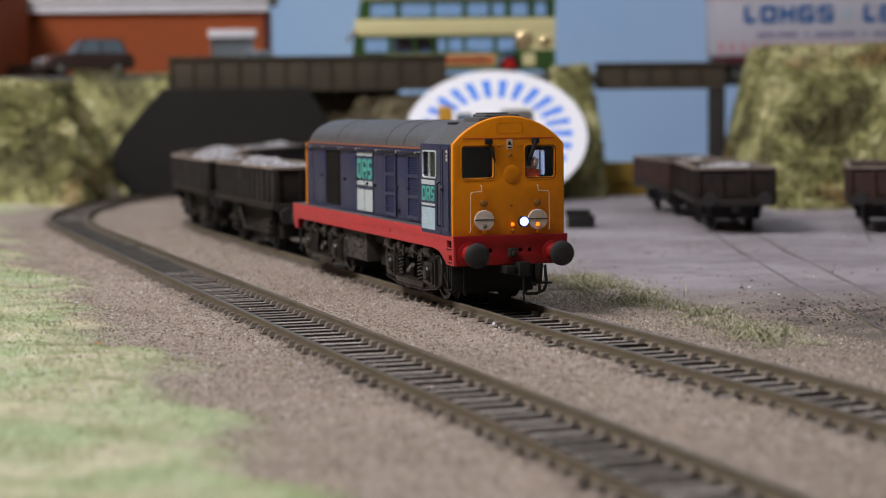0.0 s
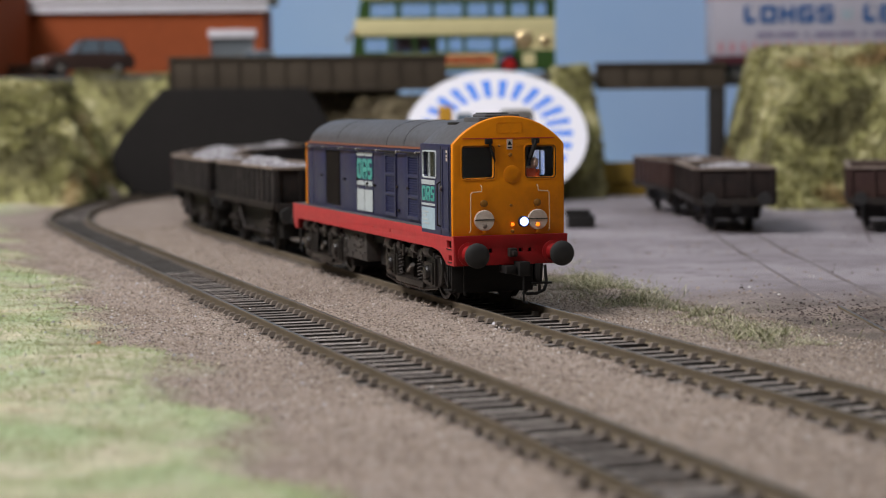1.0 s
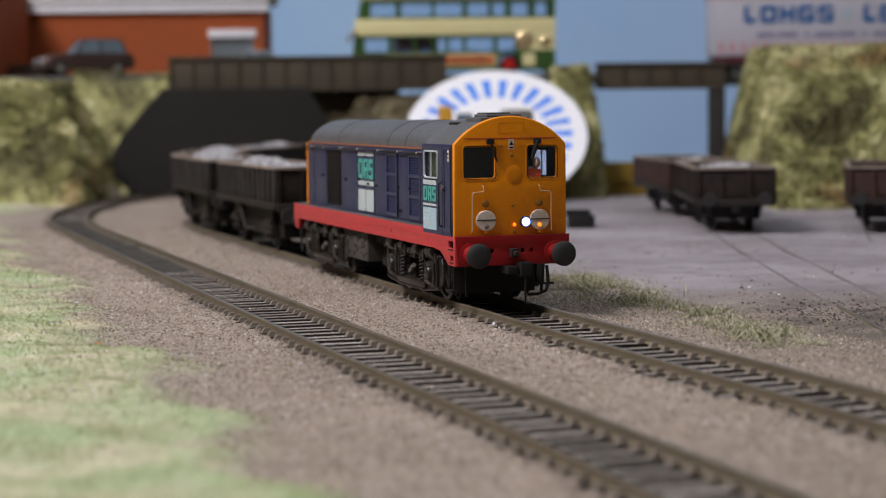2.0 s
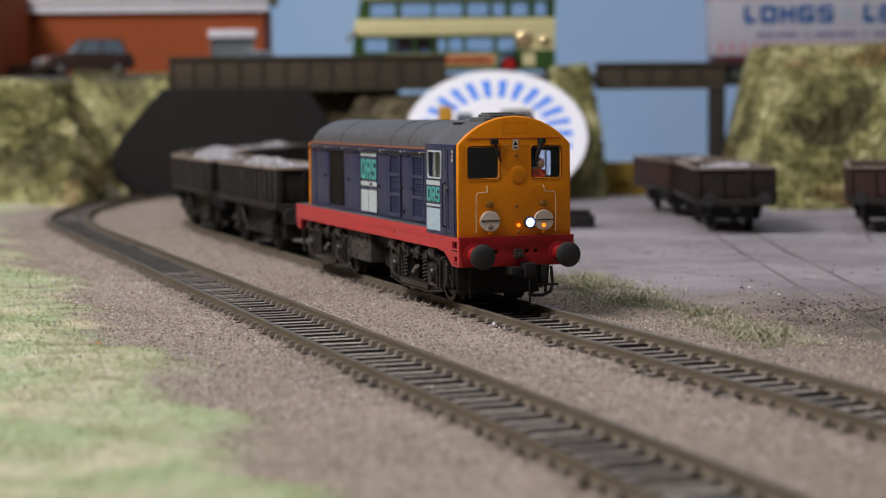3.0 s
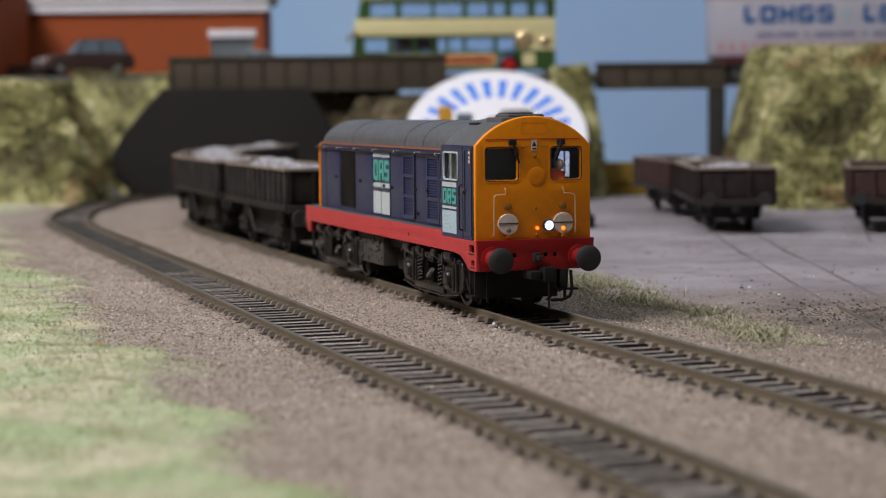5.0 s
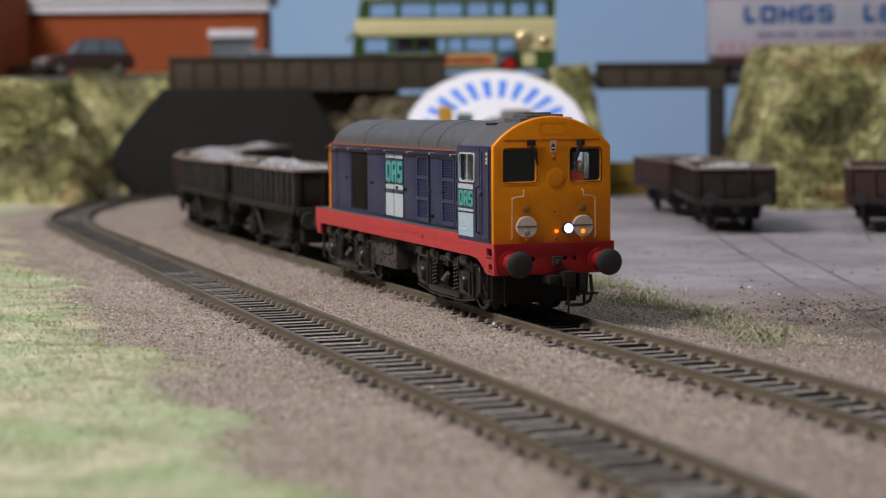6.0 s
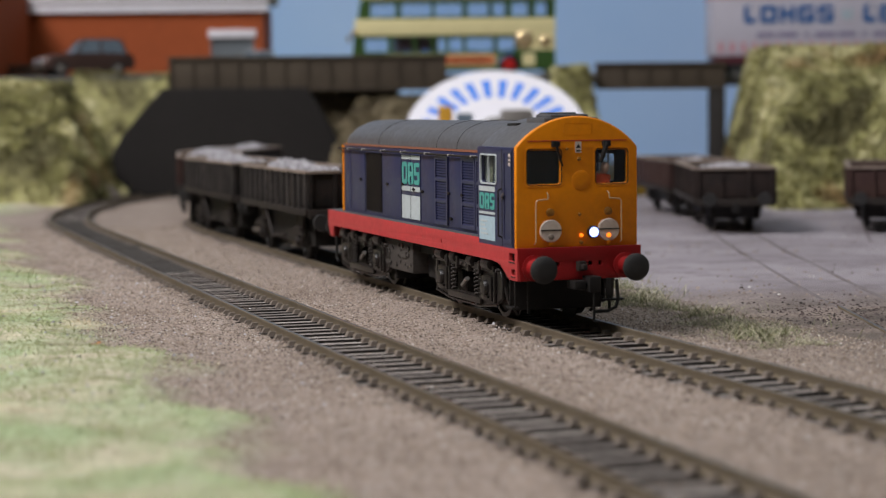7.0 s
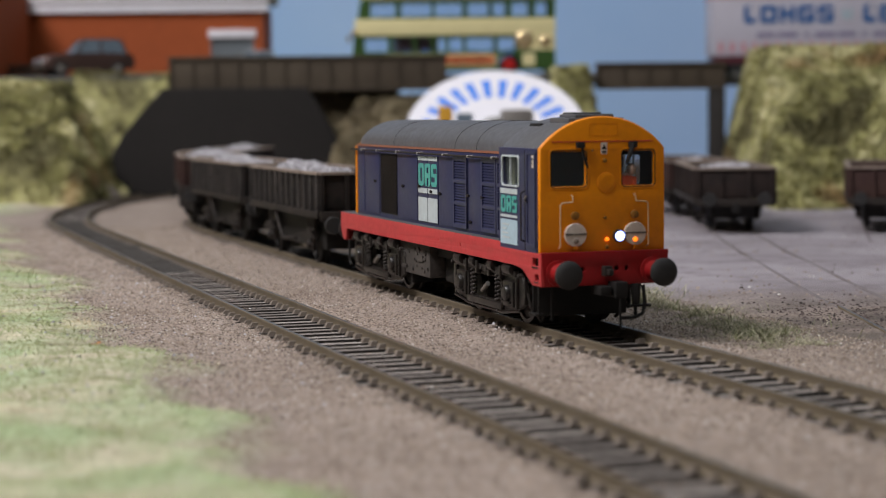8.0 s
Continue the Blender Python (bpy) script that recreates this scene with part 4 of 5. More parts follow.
        holes = [rounded(80.4, 84.4, 15.2, 17.3, 0.35, 2), rounded(81.8, 84.6, 11.9, 13.6, 0.3, 2), rounded(28.6, 29.6, 16.2, 17.4, 0.2, 2), rounded(11.4, 12.1, 16.6, 17.3, 0.2, 2)]
        so = part("solebar", sheet(out, holes, 0.9, plane_y(s * 15.05), 0.1), M_REDSIDE, lo, "faded red solebar")
        part("step", boxes((80.4, 84.4, s * 15.05 - 0.6, s * 15.05 + 0.6, 14.9, 15.2), (81.8, 84.6, s * 15.05 - 0.6, s * 15.05 + 0.6, 11.6, 11.9)), M_FRAME, so, "worn step edge")
    for sx, mat in ((1, M_RED), (-1, M_RED)):
        xb = 85.5 * sx
        bo = [(-15.4, 18.4), (15.4, 18.4), (15.2, 14.5), (13.6, 11.0), (-13.6, 11.0), (-15.2, 14.5)] if sx < 0 else [(-15.4, 18.4), (15.4, 18.4), (14.6, 11.0), (-14.6, 11.0)]
        holes = [rounded(a, b, 14.0, 15.2, 0.3, 2) for a, b in ((-6.2, -5.0), (2.0, 3.2), (4.6, 5.6))]
        beam = part("buffer_beam", sheet(bo, holes, 1.2, plane_x(xb), 0.1), mat, lo, "red buffer beam")
        part("back_plate", boxes((xb - 1.4 * sx - 0.3, xb - 1.4 * sx + 0.3, -12, 12, 11.5, 18)), M_BLACK, beam)
        for s in (-1, 1):
            bf = lathe([(xb + 0.4 * sx, 3.0), (xb + 1.0 * sx, 3.0), (xb + 1.2 * sx, 2.2), (xb + 3.8 * sx, 1.8), (xb + 4.0 * sx, 1.3), (xb + 6.5 * sx, 1.3)], "x", 20, (0, s * 11.4, 13.9))
            stem = part("buffer", bf, M_RED, lo, "red buffer housing")
            part("buffer_head", lathe([(xb + 6.2 * sx, 1.4), (xb + 6.5 * sx, 3.15), (xb + 7.3 * sx, 3.2), (xb + 7.8 * sx, 2.6), (xb + 8.0 * sx, 1.2)], "x", 28, (0, s * 11.4, 13.9)), M_BUFFER, stem, "dark grey buffer head")
    hook = boxes((85.5, 88, -1.0, 1.0, 13.0, 15.2), (86, 89.5, -0.6, 0.6, 13.4, 14.6))
    part("drawhook", hook, M_FRAME, lo, "dark steel drawhook", 0.2)
    cp = boxes((84, 90.5, 0.6, 3.6, 8.2, 11.8), (84, 89.5, -2.6, 0.2, 8.8, 10.8), (89.8, 90.4, 1.6, 2.1, 1.4, 8.4))
    rod(cp, (90.1, 1.7, 1.6), (90.6, 2.9, 1.2), 0.3, 8)
    part("coupling", cp, M_BLACK, lo, "grimy coupling block with hook", 0.4)
    pipes = polyrod([(86, 9.2, 10.6), (86.5, 9.4, 6.0), (87, 8.6, 4.2), (87.4, 6.4, 3.4), (87.4, 3.4, 3.4)], 0.42)
    rod(pipes, (85.6, 7.6, 11), (85.6, 7.6, 6), 1.3, 8, 0.9)
    box(pipes, 85, 87, 5.4, 10.8, 5.7, 6.2)
    part("brake_pipe", pipes, M_BLACK, lo, "black brake pipe")
    part("lifeguard", boxes((79.0, 79.5, -10.6, -9.9, 2.6, 11.2)), M_BLACK, lo, "black lifeguard", 0.1)
    part("lifeguard", boxes((79.0, 79.5, 9.9, 10.6, 2.6, 11.2)), M_BLACK, lo, "black lifeguard", 0.1)
    part("cab_step", boxes((79.6, 80.1, -15.2, -14.7, 4.4, 11.2), (83.0, 83.5, -15.2, -14.7, 4.4, 11.2), (79.4, 83.7, -16, -14, 4.2, 4.7)), M_BLACK, lo, "black cab step", 0.1)
    # fuel tank and battery boxes between the bogies
    for s in (-1, 1):
        y0, y1 = sorted((s * 6, s * 13.2))
        tk = part("equipment_box", boxes((-33, -3.6, y0, y1, 5.6, 14.2)), M_BOXGREY, lo, "dusty grey-brown equipment box", 0.5)
        rv = bmesh.new()
        rng = random.Random(4)
        for k in range(26):
            x, z = rng.uniform(-31, -5), rng.uniform(6.6, 13.4)
            rod(rv, (x, s * 13.1, z), (x, s * 13.55, z), rng.uniform(0.25, 0.7), 7)
        box(rv, -31, -24, min(s * 13.2, s * 13.5), max(s * 13.2, s * 13.5), 7, 8)
        box(rv, -14, -9, min(s * 13.2, s * 13.6), max(s * 13.2, s * 13.6), 9.6, 11.2)
        part("rivet", rv, M_BOXGREY, tk)
    part("fuel_tank", boxes((-3.6, 9, -9, 9, 4.6, 12)), M_BLACK, lo, bevel=1.0)
    make_bogie(lo, 43.5, 1)
    make_bogie(lo, -52.0, -1)
    for s in (-1, 1):
        part("speaker_rod", polyrod([(-80, s * 14.5, 11.5), (-80, s * 14.5, 5), (-78, s * 14.5, 4)], 0.4), M_BLACK, lo)
    part("lamp_iron", polyrod([(-76.4, -12.9, 20), (-76.8, -13.2, 38.6)], 0.25), M_FRAME, lo)
    return lo


M_RAILCREAM = weathered("dusty_cream_rail", (0.62, 0.42, 0.24), (0.45, 0.28, 0.12), 0.5, 0.5)
M_CABGREY = weathered("dull_cab_grey", (0.20, 0.21, 0.205), (0.13, 0.13, 0.125), 0.5, 0.6)
LOCO = make_locomotive()


def make_driver():
    bm = bmesh.new()
    bmesh.ops.create_icosphere(bm, subdivisions=3, radius=1.2, matrix=Matrix.Translation((82.8, 7.7, 36.7)) @ Matrix.Diagonal((1, 0.85, 1.15, 1)))
    n0 = len(bm.faces)
    bmesh.ops.create_icosphere(bm, subdivisions=3, radius=3.1, matrix=Matrix.Translation((82.2, 6.6, 32.7)) @ Matrix.Diagonal((0.45, 0.85, 1.05, 1)))
    rod(bm, (81.6, 8.9, 34.6), (83.2, 8.0, 32.9), 0.7, 8)
    rod(bm, (81.6, 4.4, 34.6), (83.2, 5.6, 33.0), 0.7, 8)
    rod(bm, (81.4, 6.5, 31.5), (81.4, 6.5, 24.5), 1.8, 10)
    bm.faces.ensure_lookup_table()
    for f in bm.faces:
        f.material_index = 1 if f.calc_center_median().z > 35.35 else 0
    return tagged(finish("driver_doll", bm, [M_ORANGE_VEST, weathered("beige_plastic", (0.60, 0.38, 0.27), (0.45, 0.28, 0.2), 0.3, 0.6)], 0, 60), "tiny plain driver doll in orange standing in the cab", "doll")


DRIVER = make_driver()


# ---- open wagons; own space: x along, z up from the rail ----
def make_wagon(name, label, length, width, floor, top, wall, load, ribs=9, group=""):
    wg = thing(name, label, "wagon", group)
    l, w = length / 2, width / 2
    bm = boxes((-l, l, -w, w, floor, floor + 1))
    part("wagon_floor", bm, wall, wg)
    for s in (-1, 1):
        sd = part("side", boxes((-l, l, min(s * w, s * (w - 0.8)), max(s * w, s * (w - 0.8)), floor, top)), wall, wg, "dark weathered side with ribs", 0.1)
        for k in range(ribs):
            x = -l + 1.2 + (length - 2.4) * k / (ribs - 1)
            y0, y1 = sorted((s * w, s * (w + 0.9)))
            bmr = boxes((x - 0.6, x + 0.6, y0, y1, floor - 0.8, top - 0.4))
            part("rib", bmr, M_RIBDUST if wall == M_WAGON else wall, sd)
        y0, y1 = sorted((s * (w - 1.1), s * (w + 1.0)))
        part("rim", boxes((-l, l, y0, y1, top - 0.5, top + 0.5)), M_RIM, sd, "dusty top rim", 0.15)
        part("sole", boxes((-l, l, y0, y1, floor - 2.4, floor - 0.2)), M_FRAME, wg, bevel=0.1)
        en = part("end", boxes((min(s * l, s * (l - 0.8)), max(s * l, s * (l - 0.8)), -w, w, floor, top)), wall, wg, bevel=0.1)
        x0, x1 = sorted((s * l, s * (l + 0.9)))
        for y in (-w + 0.8, -w * 0.36, w * 0.36, w - 0.8):
            part("rib", boxes((x0, x1, y - 0.6, y + 0.6, floor - 2, top - 0.4)), wall, en)
        x0, x1 = sorted((s * (l - 1.1), s * (l + 1.0)))
        part("rim", boxes((x0, x1, -w, w, top - 0.5, top + 0.55)), M_RIM, en, "dusty top rim", 0.15)
        part("headstock", boxes((min(s * l, s * (l + 1.2)), max(s * l, s * (l + 1.2)), -w, w, floor - 3.2, floor - 0.2)), M_FRAME, wg, bevel=0.15)
        for t in (-1, 1):
            b = lathe([(s * (l + 1), 1.7), (s * (l + 4), 1.5), (s * (l + 5.6), 1.2), (s * (l + 5.8), 2.9), (s * (l + 6.6), 2.7)], "x", 16, (0, t * 11.4, 13.8))
            part("buffer", b, M_BUFFER, wg)
        part("hook", boxes((min(s * l, s * (l + 4)), max(s * l, s * (l + 4)), -1.2, 1.2, 8, 12)), M_BLACK, wg, bevel=0.2)
    for e in (-l * 0.56, l * 0.56):
        for s in (-1, 1):
            whl = lathe([(-1.4, 5.6), (-1.3, 7.0), (-0.8, 7.0), (-0.6, 6.3), (1.3, 6.1), (1.4, 5.2), (0.6, 4.8), (0.5, 0.7)], "y", 24, (e, 0, 6.2))
            for v in whl.verts:
                v.co.y = s * 8.3 + s * v.co.y
            bmesh.ops.recalc_face_normals(whl, faces=whl.faces)
            part("wheel", whl, M_BLACK, wg)
            ag = sheet([(e - 6, floor - 2), (e + 6, floor - 2), (e + 2.4, 4.2), (e - 2.4, 4.2)], [[(e - 3.6, floor - 3), (e - 2.6, floor - 3), (e - 1.9, 7.8), (e - 2.2, 7.8)]], 0.9, plane_y(s * 11.4), 0.1)
            rod(ag, (e, s * 11.4, 6.2), (e, s * 13.2, 6.2), 1.9, 12, 1.4)
            part("axleguard", ag, M_FRAME, wg)
            sp = bmesh.new()
            for k in range(5):
                h = 9.0 - k * 1.3
                box(sp, e - h, e + h, min(s * 11.6, s * 13.0), max(s * 11.6, s * 13.0), 8.4 + k * 0.55, 8.9 + k * 0.55)
            part("leaf_spring", sp, M_FRAME, wg)
    br = polyrod([(-l * 0.3, -w + 0.4, floor - 2), (-l * 0.05, -w + 0.2, 6.5), (l * 0.32, -w + 0.2, 7.6)], 0.6)
    part("brake_lever", br, M_FRAME, wg)
    # The lower black box is added as shade below the wagon floor.
    part("underframe", boxes((-l + 2, l - 2, -7, 7, floor - 4, floor), (-l * 0.8, l * 0.8, -9.5, 9.5, 5.0, floor - 2)), M_BLACK, wg)
    if load:
        rng = np.random.default_rng(int(length * 10 + ribs))
        nx, ny = 60, 20

        def heap(X, Y):
            e = np.minimum(l - np.abs(X), w - np.abs(Y))
            return top - 5.0 + np.minimum(e, 9) * load + plan_noise(X, Y, 7, 11 + ribs) * 2.2 + (plan_noise(X + length, Y, 22, 12) - 0.45) * 7.5

        hp = grid_sheet("stone_load", -l + 0.9, l - 0.9, -w + 0.9, w - 0.9, 1.4, heap, M_STONE)
        hp.parent = wg
        tagged(hp, "pale crushed stone load")
        X = rng.uniform(-l + 1.5, l - 1.5, 1500)
        Y = rng.uniform(-w + 1.5, w - 1.5, 1500)
        gr = scatter("stone", np.stack([X, Y, heap(X, Y) + 0.2], 1), rng.uniform(0.4, 1.0, 1500), M_STONE, "pale loose stones", "")
        gr.parent = wg
    return wg


TRAIN = []
GAP = 117.6
for k in range(4):
    rust = k == 2
    TRAIN.append(make_wagon("ballast_wagon", "dark weathered open wagon loaded with pale stone, in the train" if not rust else "rust-brown open wagon loaded with pale stone, in the train",
                            101.0, 28.6, 18.2, 30.2, M_WAGONRUST if rust else M_WAGON, 0.28, 13, "wagons of the train"))


def parked(x, y, turn, wall, load, label, length=98.0):
    w = make_wagon("open_wagon", label, length, 32.5, 14.0, 26.5, wall, load, 8, "wagons parked on the sidings")
    w.matrix_basis = pose(x * MM, y * MM, -2.0 * MM, 0, 0, turn)
    return w


parked(124.5, 866, 88.2, M_WAGONDARK, 0.22, "dark open wagon with pale load parked on the siding")
parked(121.5, 984, 94.0, M_WAGONRUST, 0.05, "rust-brown open wagon parked behind another")
parked(195.5, 861, 79.0, M_WAGONRUST, 0.0, "brown open wagon with rusty rim parked in the yard")


def siding_line(x0, lean, bend):
    def place(off, s):
        x = x0 + lean * (s - 470) + bend * (s - 470) ** 2 + off
        return x, s, math.pi / 2 - math.atan(lean + 2 * bend * (s - 470))
    return place


def make_siding(line, label, s0=380):
    tr = thing("siding_track", label, "track", kind="structure")
    for e in (-8.6, 8.6):
        if s0 < 540:
            part("rail", rail_mesh(e, s0, 512, 16.0, -2.0, line), [M_RAIL_SIDE, M_RAIL_TOP], tr, "rusty rail standing clear of the dirt")
        part("rail", rail_mesh(e, max(s0, 512.5), 1180, 16.0, -2.7, line), [M_SUNK, M_SUNK], tr, "dusty rail sunk in the yard")
    return tr


make_siding(siding_line(112.5, 0.012, 0.00005), "rusty siding sunk in the concrete yard")
make_siding(siding_line(119.5, 0.194, 0.0), "second rusty siding sunk in the yard", 760)


# ---- the road, bridges, banks and backdrop ----
def block(name, dims, mat, label, category, kind="structure", bevel=0.6):
    return tagged(finish(name, boxes(*dims), mat, bevel), label, category, kind=kind)


ROAD_Z = 72.0
YB = 1215.0
block("backdrop", [(-546, 546, 1700, 1720, -60, 420)], M_SKY, "pale blue painted sky board", "backdrop")
block("road", [(-170, 70, YB + 8, YB + 150, 65, ROAD_Z), (70, 178, YB + 8, YB + 60, 65, ROAD_Z), (178, 546, YB + 8, YB + 190, 65, ROAD_Z)], M_ROAD, "grey road carried over the tracks", "road")
block("terrace", [(-546, -172, YB + 5, YB + 190, -10, 73)], M_ROAD, "grey paved terrace in front of the brick building", "road")


def make_girder(x0, x1, z0, z1, label):
    g = thing("bridge_girder", label, "bridge")
    part("web", boxes((x0, x1, YB - 2, YB + 3, z0 + 1.2, z1 - 1.6)), M_GIRDER, g, bevel=0.3)
    part("top_flange", boxes((x0 - 0.6, x1 + 0.6, YB - 4, YB + 5, z1 - 1.6, z1)), M_GIRDER, g, bevel=0.4)
    part("bottom_flange", boxes((x0 - 0.3, x1 + 0.3, YB - 4, YB + 5, z0, z0 + 1.3)), M_GIRDER, g, bevel=0.3)
    n = int((x1 - x0) / 14)
    for k in range(n + 1):
        x = x0 + 1 + (x1 - x0 - 2) * k / n
        part("stiffener", boxes((x - 0.5, x + 0.5, YB - 3.6, YB - 2, z0 + 1.3, z1 - 1.6)), M_GIRDER, g)
    return g


make_girder(-169, 3, 62.5, 84, "dark brown bridge girder over the running lines")
make_girder(96, 176, 61.5, 78.0, "short dark brown girder over the yard entrance")
block("bridge_pier", [(166, 176, YB - 3, YB + 5, -6, 61.4)], M_CONC, "dark square pier under the short bridge girder", "pier", "", 0.8)
# Near-black plate that closes the underpass below the girder.
tagged(finish("abutment_wall", sheet([(-171, 63.6), (-178, 57), (-196, 36), (-203, 24), (-199, -9), (-40, -9), (-54, 16), (-66, 34), (-78, 56), (-84, 63.6)], [], 5, plane_y(YB - 9), 0.8), M_UNDERPASS), "near-black wall with raking ends under the road", "wall", kind="structure")


def make_bank(x0, x1, y0, y1, top, label, seed, slope=0.9, sides=2.2, left_lean=0.0, steps=9.0, cover=M_BANK):
    """A grassed embankment with an uneven face and clumps of foliage."""
    def height(X, Y):
        e = np.minimum(np.minimum(X - x0, x1 - X + left_lean * (Y - y1)) * sides, (Y - y0) * slope)
        lump = (plan_noise(X + 0.6 * Y, Y, 34, seed) - 0.5) * 26 + (plan_noise(X, Y, 17, seed + 1) - 0.5) * 18 + (plan_noise(X, Y, 6, seed + 2) - 0.5) * 5
        h = clamp01(e / (top * 1.05)) ** 0.8
        return -7 + h * (top + 7) + lump * clamp01(e / steps) * clamp01(1.15 - h)

    bk = grid_sheet("embankment", x0, x1, y0, y1, 2.5, height, cover)
    tagged(bk, label, "embankment", kind="structure")
    rng = np.random.default_rng(seed)
    n = int((x1 - x0) * (y1 - y0) * 1.6)
    X, Y = rng.uniform(x0 + 1, x1 - 1, n), rng.uniform(y0 + 2, y1 - 1, n)
    Z = height(X, Y)
    keep = (plan_noise(X, Y, 10, seed + 4) + rng.random(n) * 0.7 > 0.5) & (Z > -4)
    scatter("bank_grass", np.stack([X, Y, Z - 0.4], 1)[keep], rng.uniform(1.4, 4.2, n)[keep], cover, "matted straw and moss green foliage", "grass", shape="leaf", lean=1.6)
    return bk


make_bank(-470, -190, 1105, 1222, 69.5, "grassy embankment of straw and moss green below the terrace", 21, 0.78, 1.7, 0.12)
make_bank(171, 520, 1000, 1225, 84, "tall embankment with matted straw-green foliage beside the yard", 35, 0.62, 4.2)
make_bank(60, 98, 1150, 1300, 73, "narrow grassy bank between the two bridges", 41, 1.6, 9.0)
make_bank(-236, -164, 1207, 1240, 73.5, "steep grassy strip rising behind the raking wall", 77, 6.0, 14.0)
make_bank(-96, -24, 1208, 1300, 63, "brown bank rising to the bridge girder", 61, 2.2, 12.0, cover=M_BANKBROWN)
make_bank(-70, 62, 1150, 1300, 57, "low brown bank beside the underpass", 47, 0.9, 3.0, cover=M_BANKBROWN)


# ---- on the road: brick building, bus, lorry trailer, cars ----
M_CREAM = weathered("cream_bus_paint", (0.74, 0.66, 0.36), (0.55, 0.48, 0.26), 0.4, 0.3)
M_GOLDGLOSS = weathered("shiny_cream_glint", (0.80, 0.62, 0.36), (0.7, 0.5, 0.3), 0.3, 0.14, 0.75, gloss_var=0.04)
M_BUSGREEN = weathered("dark_green_bus_paint", (0.045, 0.10, 0.025), (0.03, 0.05, 0.02), 0.5, 0.3)
M_AD = weathered("orange_red_advert", (0.62, 0.15, 0.06), (0.5, 0.2, 0.08), 0.4, 0.4)
M_HUBRED = weathered("red_wheel_hub", (0.45, 0.01, 0.01), (0.25, 0.02, 0.02), 0.4, 0.4)
M_TYRE = weathered("black_rubber", (0.015, 0.015, 0.015), (0.04, 0.038, 0.035), 0.5, 0.8)
M_TRAILER = weathered("white_trailer_sheet", (0.50, 0.48, 0.55), (0.40, 0.36, 0.41), 0.5, 0.5)
M_SIGNBLUE = weathered("blue_sign_paint", (0.02, 0.10, 0.30), (0.04, 0.14, 0.3), 0.4, 0.5)
M_SIGNGREY = weathered("grey_violet_sign_paint", (0.22, 0.19, 0.30), (0.3, 0.27, 0.36), 0.4, 0.5)
M_PINK = weathered("faded_red_stripe", (0.55, 0.25, 0.29), (0.55, 0.4, 0.42), 0.5, 0.5)
M_MAROON = weathered("maroon_chassis", (0.10, 0.018, 0.028), (0.05, 0.02, 0.02), 0.5, 0.5)
M_BRONZE = weathered("brown_bronze_car_paint", (0.085, 0.052, 0.044), (0.04, 0.028, 0.026), 0.4, 0.22, 0.4)
M_SILVER = weathered("silver_car_paint", (0.42, 0.43, 0.45), (0.3, 0.3, 0.3), 0.3, 0.3, 0.3)
M_WINDOW = weathered("dark_window_glass", (0.10, 0.13, 0.16), (0.16, 0.20, 0.24), 0.6, 0.12)
M_SHUTTER = weathered("grey_blue_shutter", (0.20, 0.225, 0.245), (0.13, 0.14, 0.15), 0.5, 0.5)
M_FASCIA = weathered("white_fascia", (0.80, 0.77, 0.82), (0.6, 0.57, 0.6), 0.4, 0.6)
M_ROOFTILE = weathered("tan_grey_roof", (0.36, 0.32, 0.27), (0.24, 0.21, 0.18), 0.6, 0.8, 0, 30, 200)


def make_building():
    b = thing("brick_building", "orange brick building with white fascia on the terrace", "building")
    y0, y1 = 1335.0, 1400.0
    wall = sheet([(-520, 70), (-121, 70), (-121, 121), (-520, 121)], [rounded(-157, -127.5, 79, 105, 0.3, 1)], 6, axes((0, y0 + 3, 0), (1, 0, 0), (0, 0, 1), (0, -1, 0)))
    part("wall", wall, M_BRICK, b, "orange brick front wall", soft=0)
    part("wall", boxes((-127, -121, y0 + 6, y1, 70, 121)), M_BRICK, b, soft=0)
    part("wing", boxes((-520, -280, y0 - 118, y0 - 4.2, 70, 129)), M_BRICK, b, "projecting brick wing", soft=0)
    part("fascia", boxes((-522, -117.5, y0 - 4, y0 - 0.2, 117.5, 125)), M_FASCIA, b, "white fascia board", 0.4)
    rf = bmesh.new()
    vs = [rf.verts.new(p) for p in ((-524, y0 - 3, 124.6), (-116, y0 - 3, 124.6), (-116, y0 + 40, 150), (-524, y0 + 40, 150), (-524, y1 + 4, 124.6), (-116, y1 + 4, 124.6))]
    for f in ((0, 1, 2, 3), (3, 2, 5, 4), (1, 5, 2), (0, 3, 4)):
        rf.faces.new([vs[i] for i in f])
    bmesh.ops.recalc_face_normals(rf, faces=rf.faces)
    part("roof", rf, M_ROOFTILE, b, "tan grey pitched roof", soft=0)
    w = part("window", sheet(rounded(-157, -127.5, 79, 104.5, 0.3, 1), [rounded(-155.6, -129.0, 80.4, 99.6, 0.2, 1)], 1.6, axes((0, y0 + 1, 0), (1, 0, 0), (0, 0, 1), (0, -1, 0))), M_SHUTTER, b, "grey window frame", soft=0)
    part("lintel", boxes((-158.5, -126.0, y0 - 1.6, y0 + 0.4, 100, 105.6)), M_FASCIA, w, "white lintel board", 0.3)
    part("pane", boxes((-156, -128.5, y0 + 2.4, y0 + 2.8, 80, 100)), M_SHUTTER, w, "bluish grey shuttered pane", soft=0)
    for k in range(8):
        part("slat", boxes((-155.4, -129.2, y0 + 1.9, y0 + 2.38, 80.8 + k * 2.4, 82.6 + k * 2.4)), M_SHUTTER, w, soft=0)
    part("gutter", rod(bmesh.new(), (-522, y0 - 5, 125.6), (-117, y0 - 5, 125.6), 1.3, 8), M_FASCIA, b)


make_building()


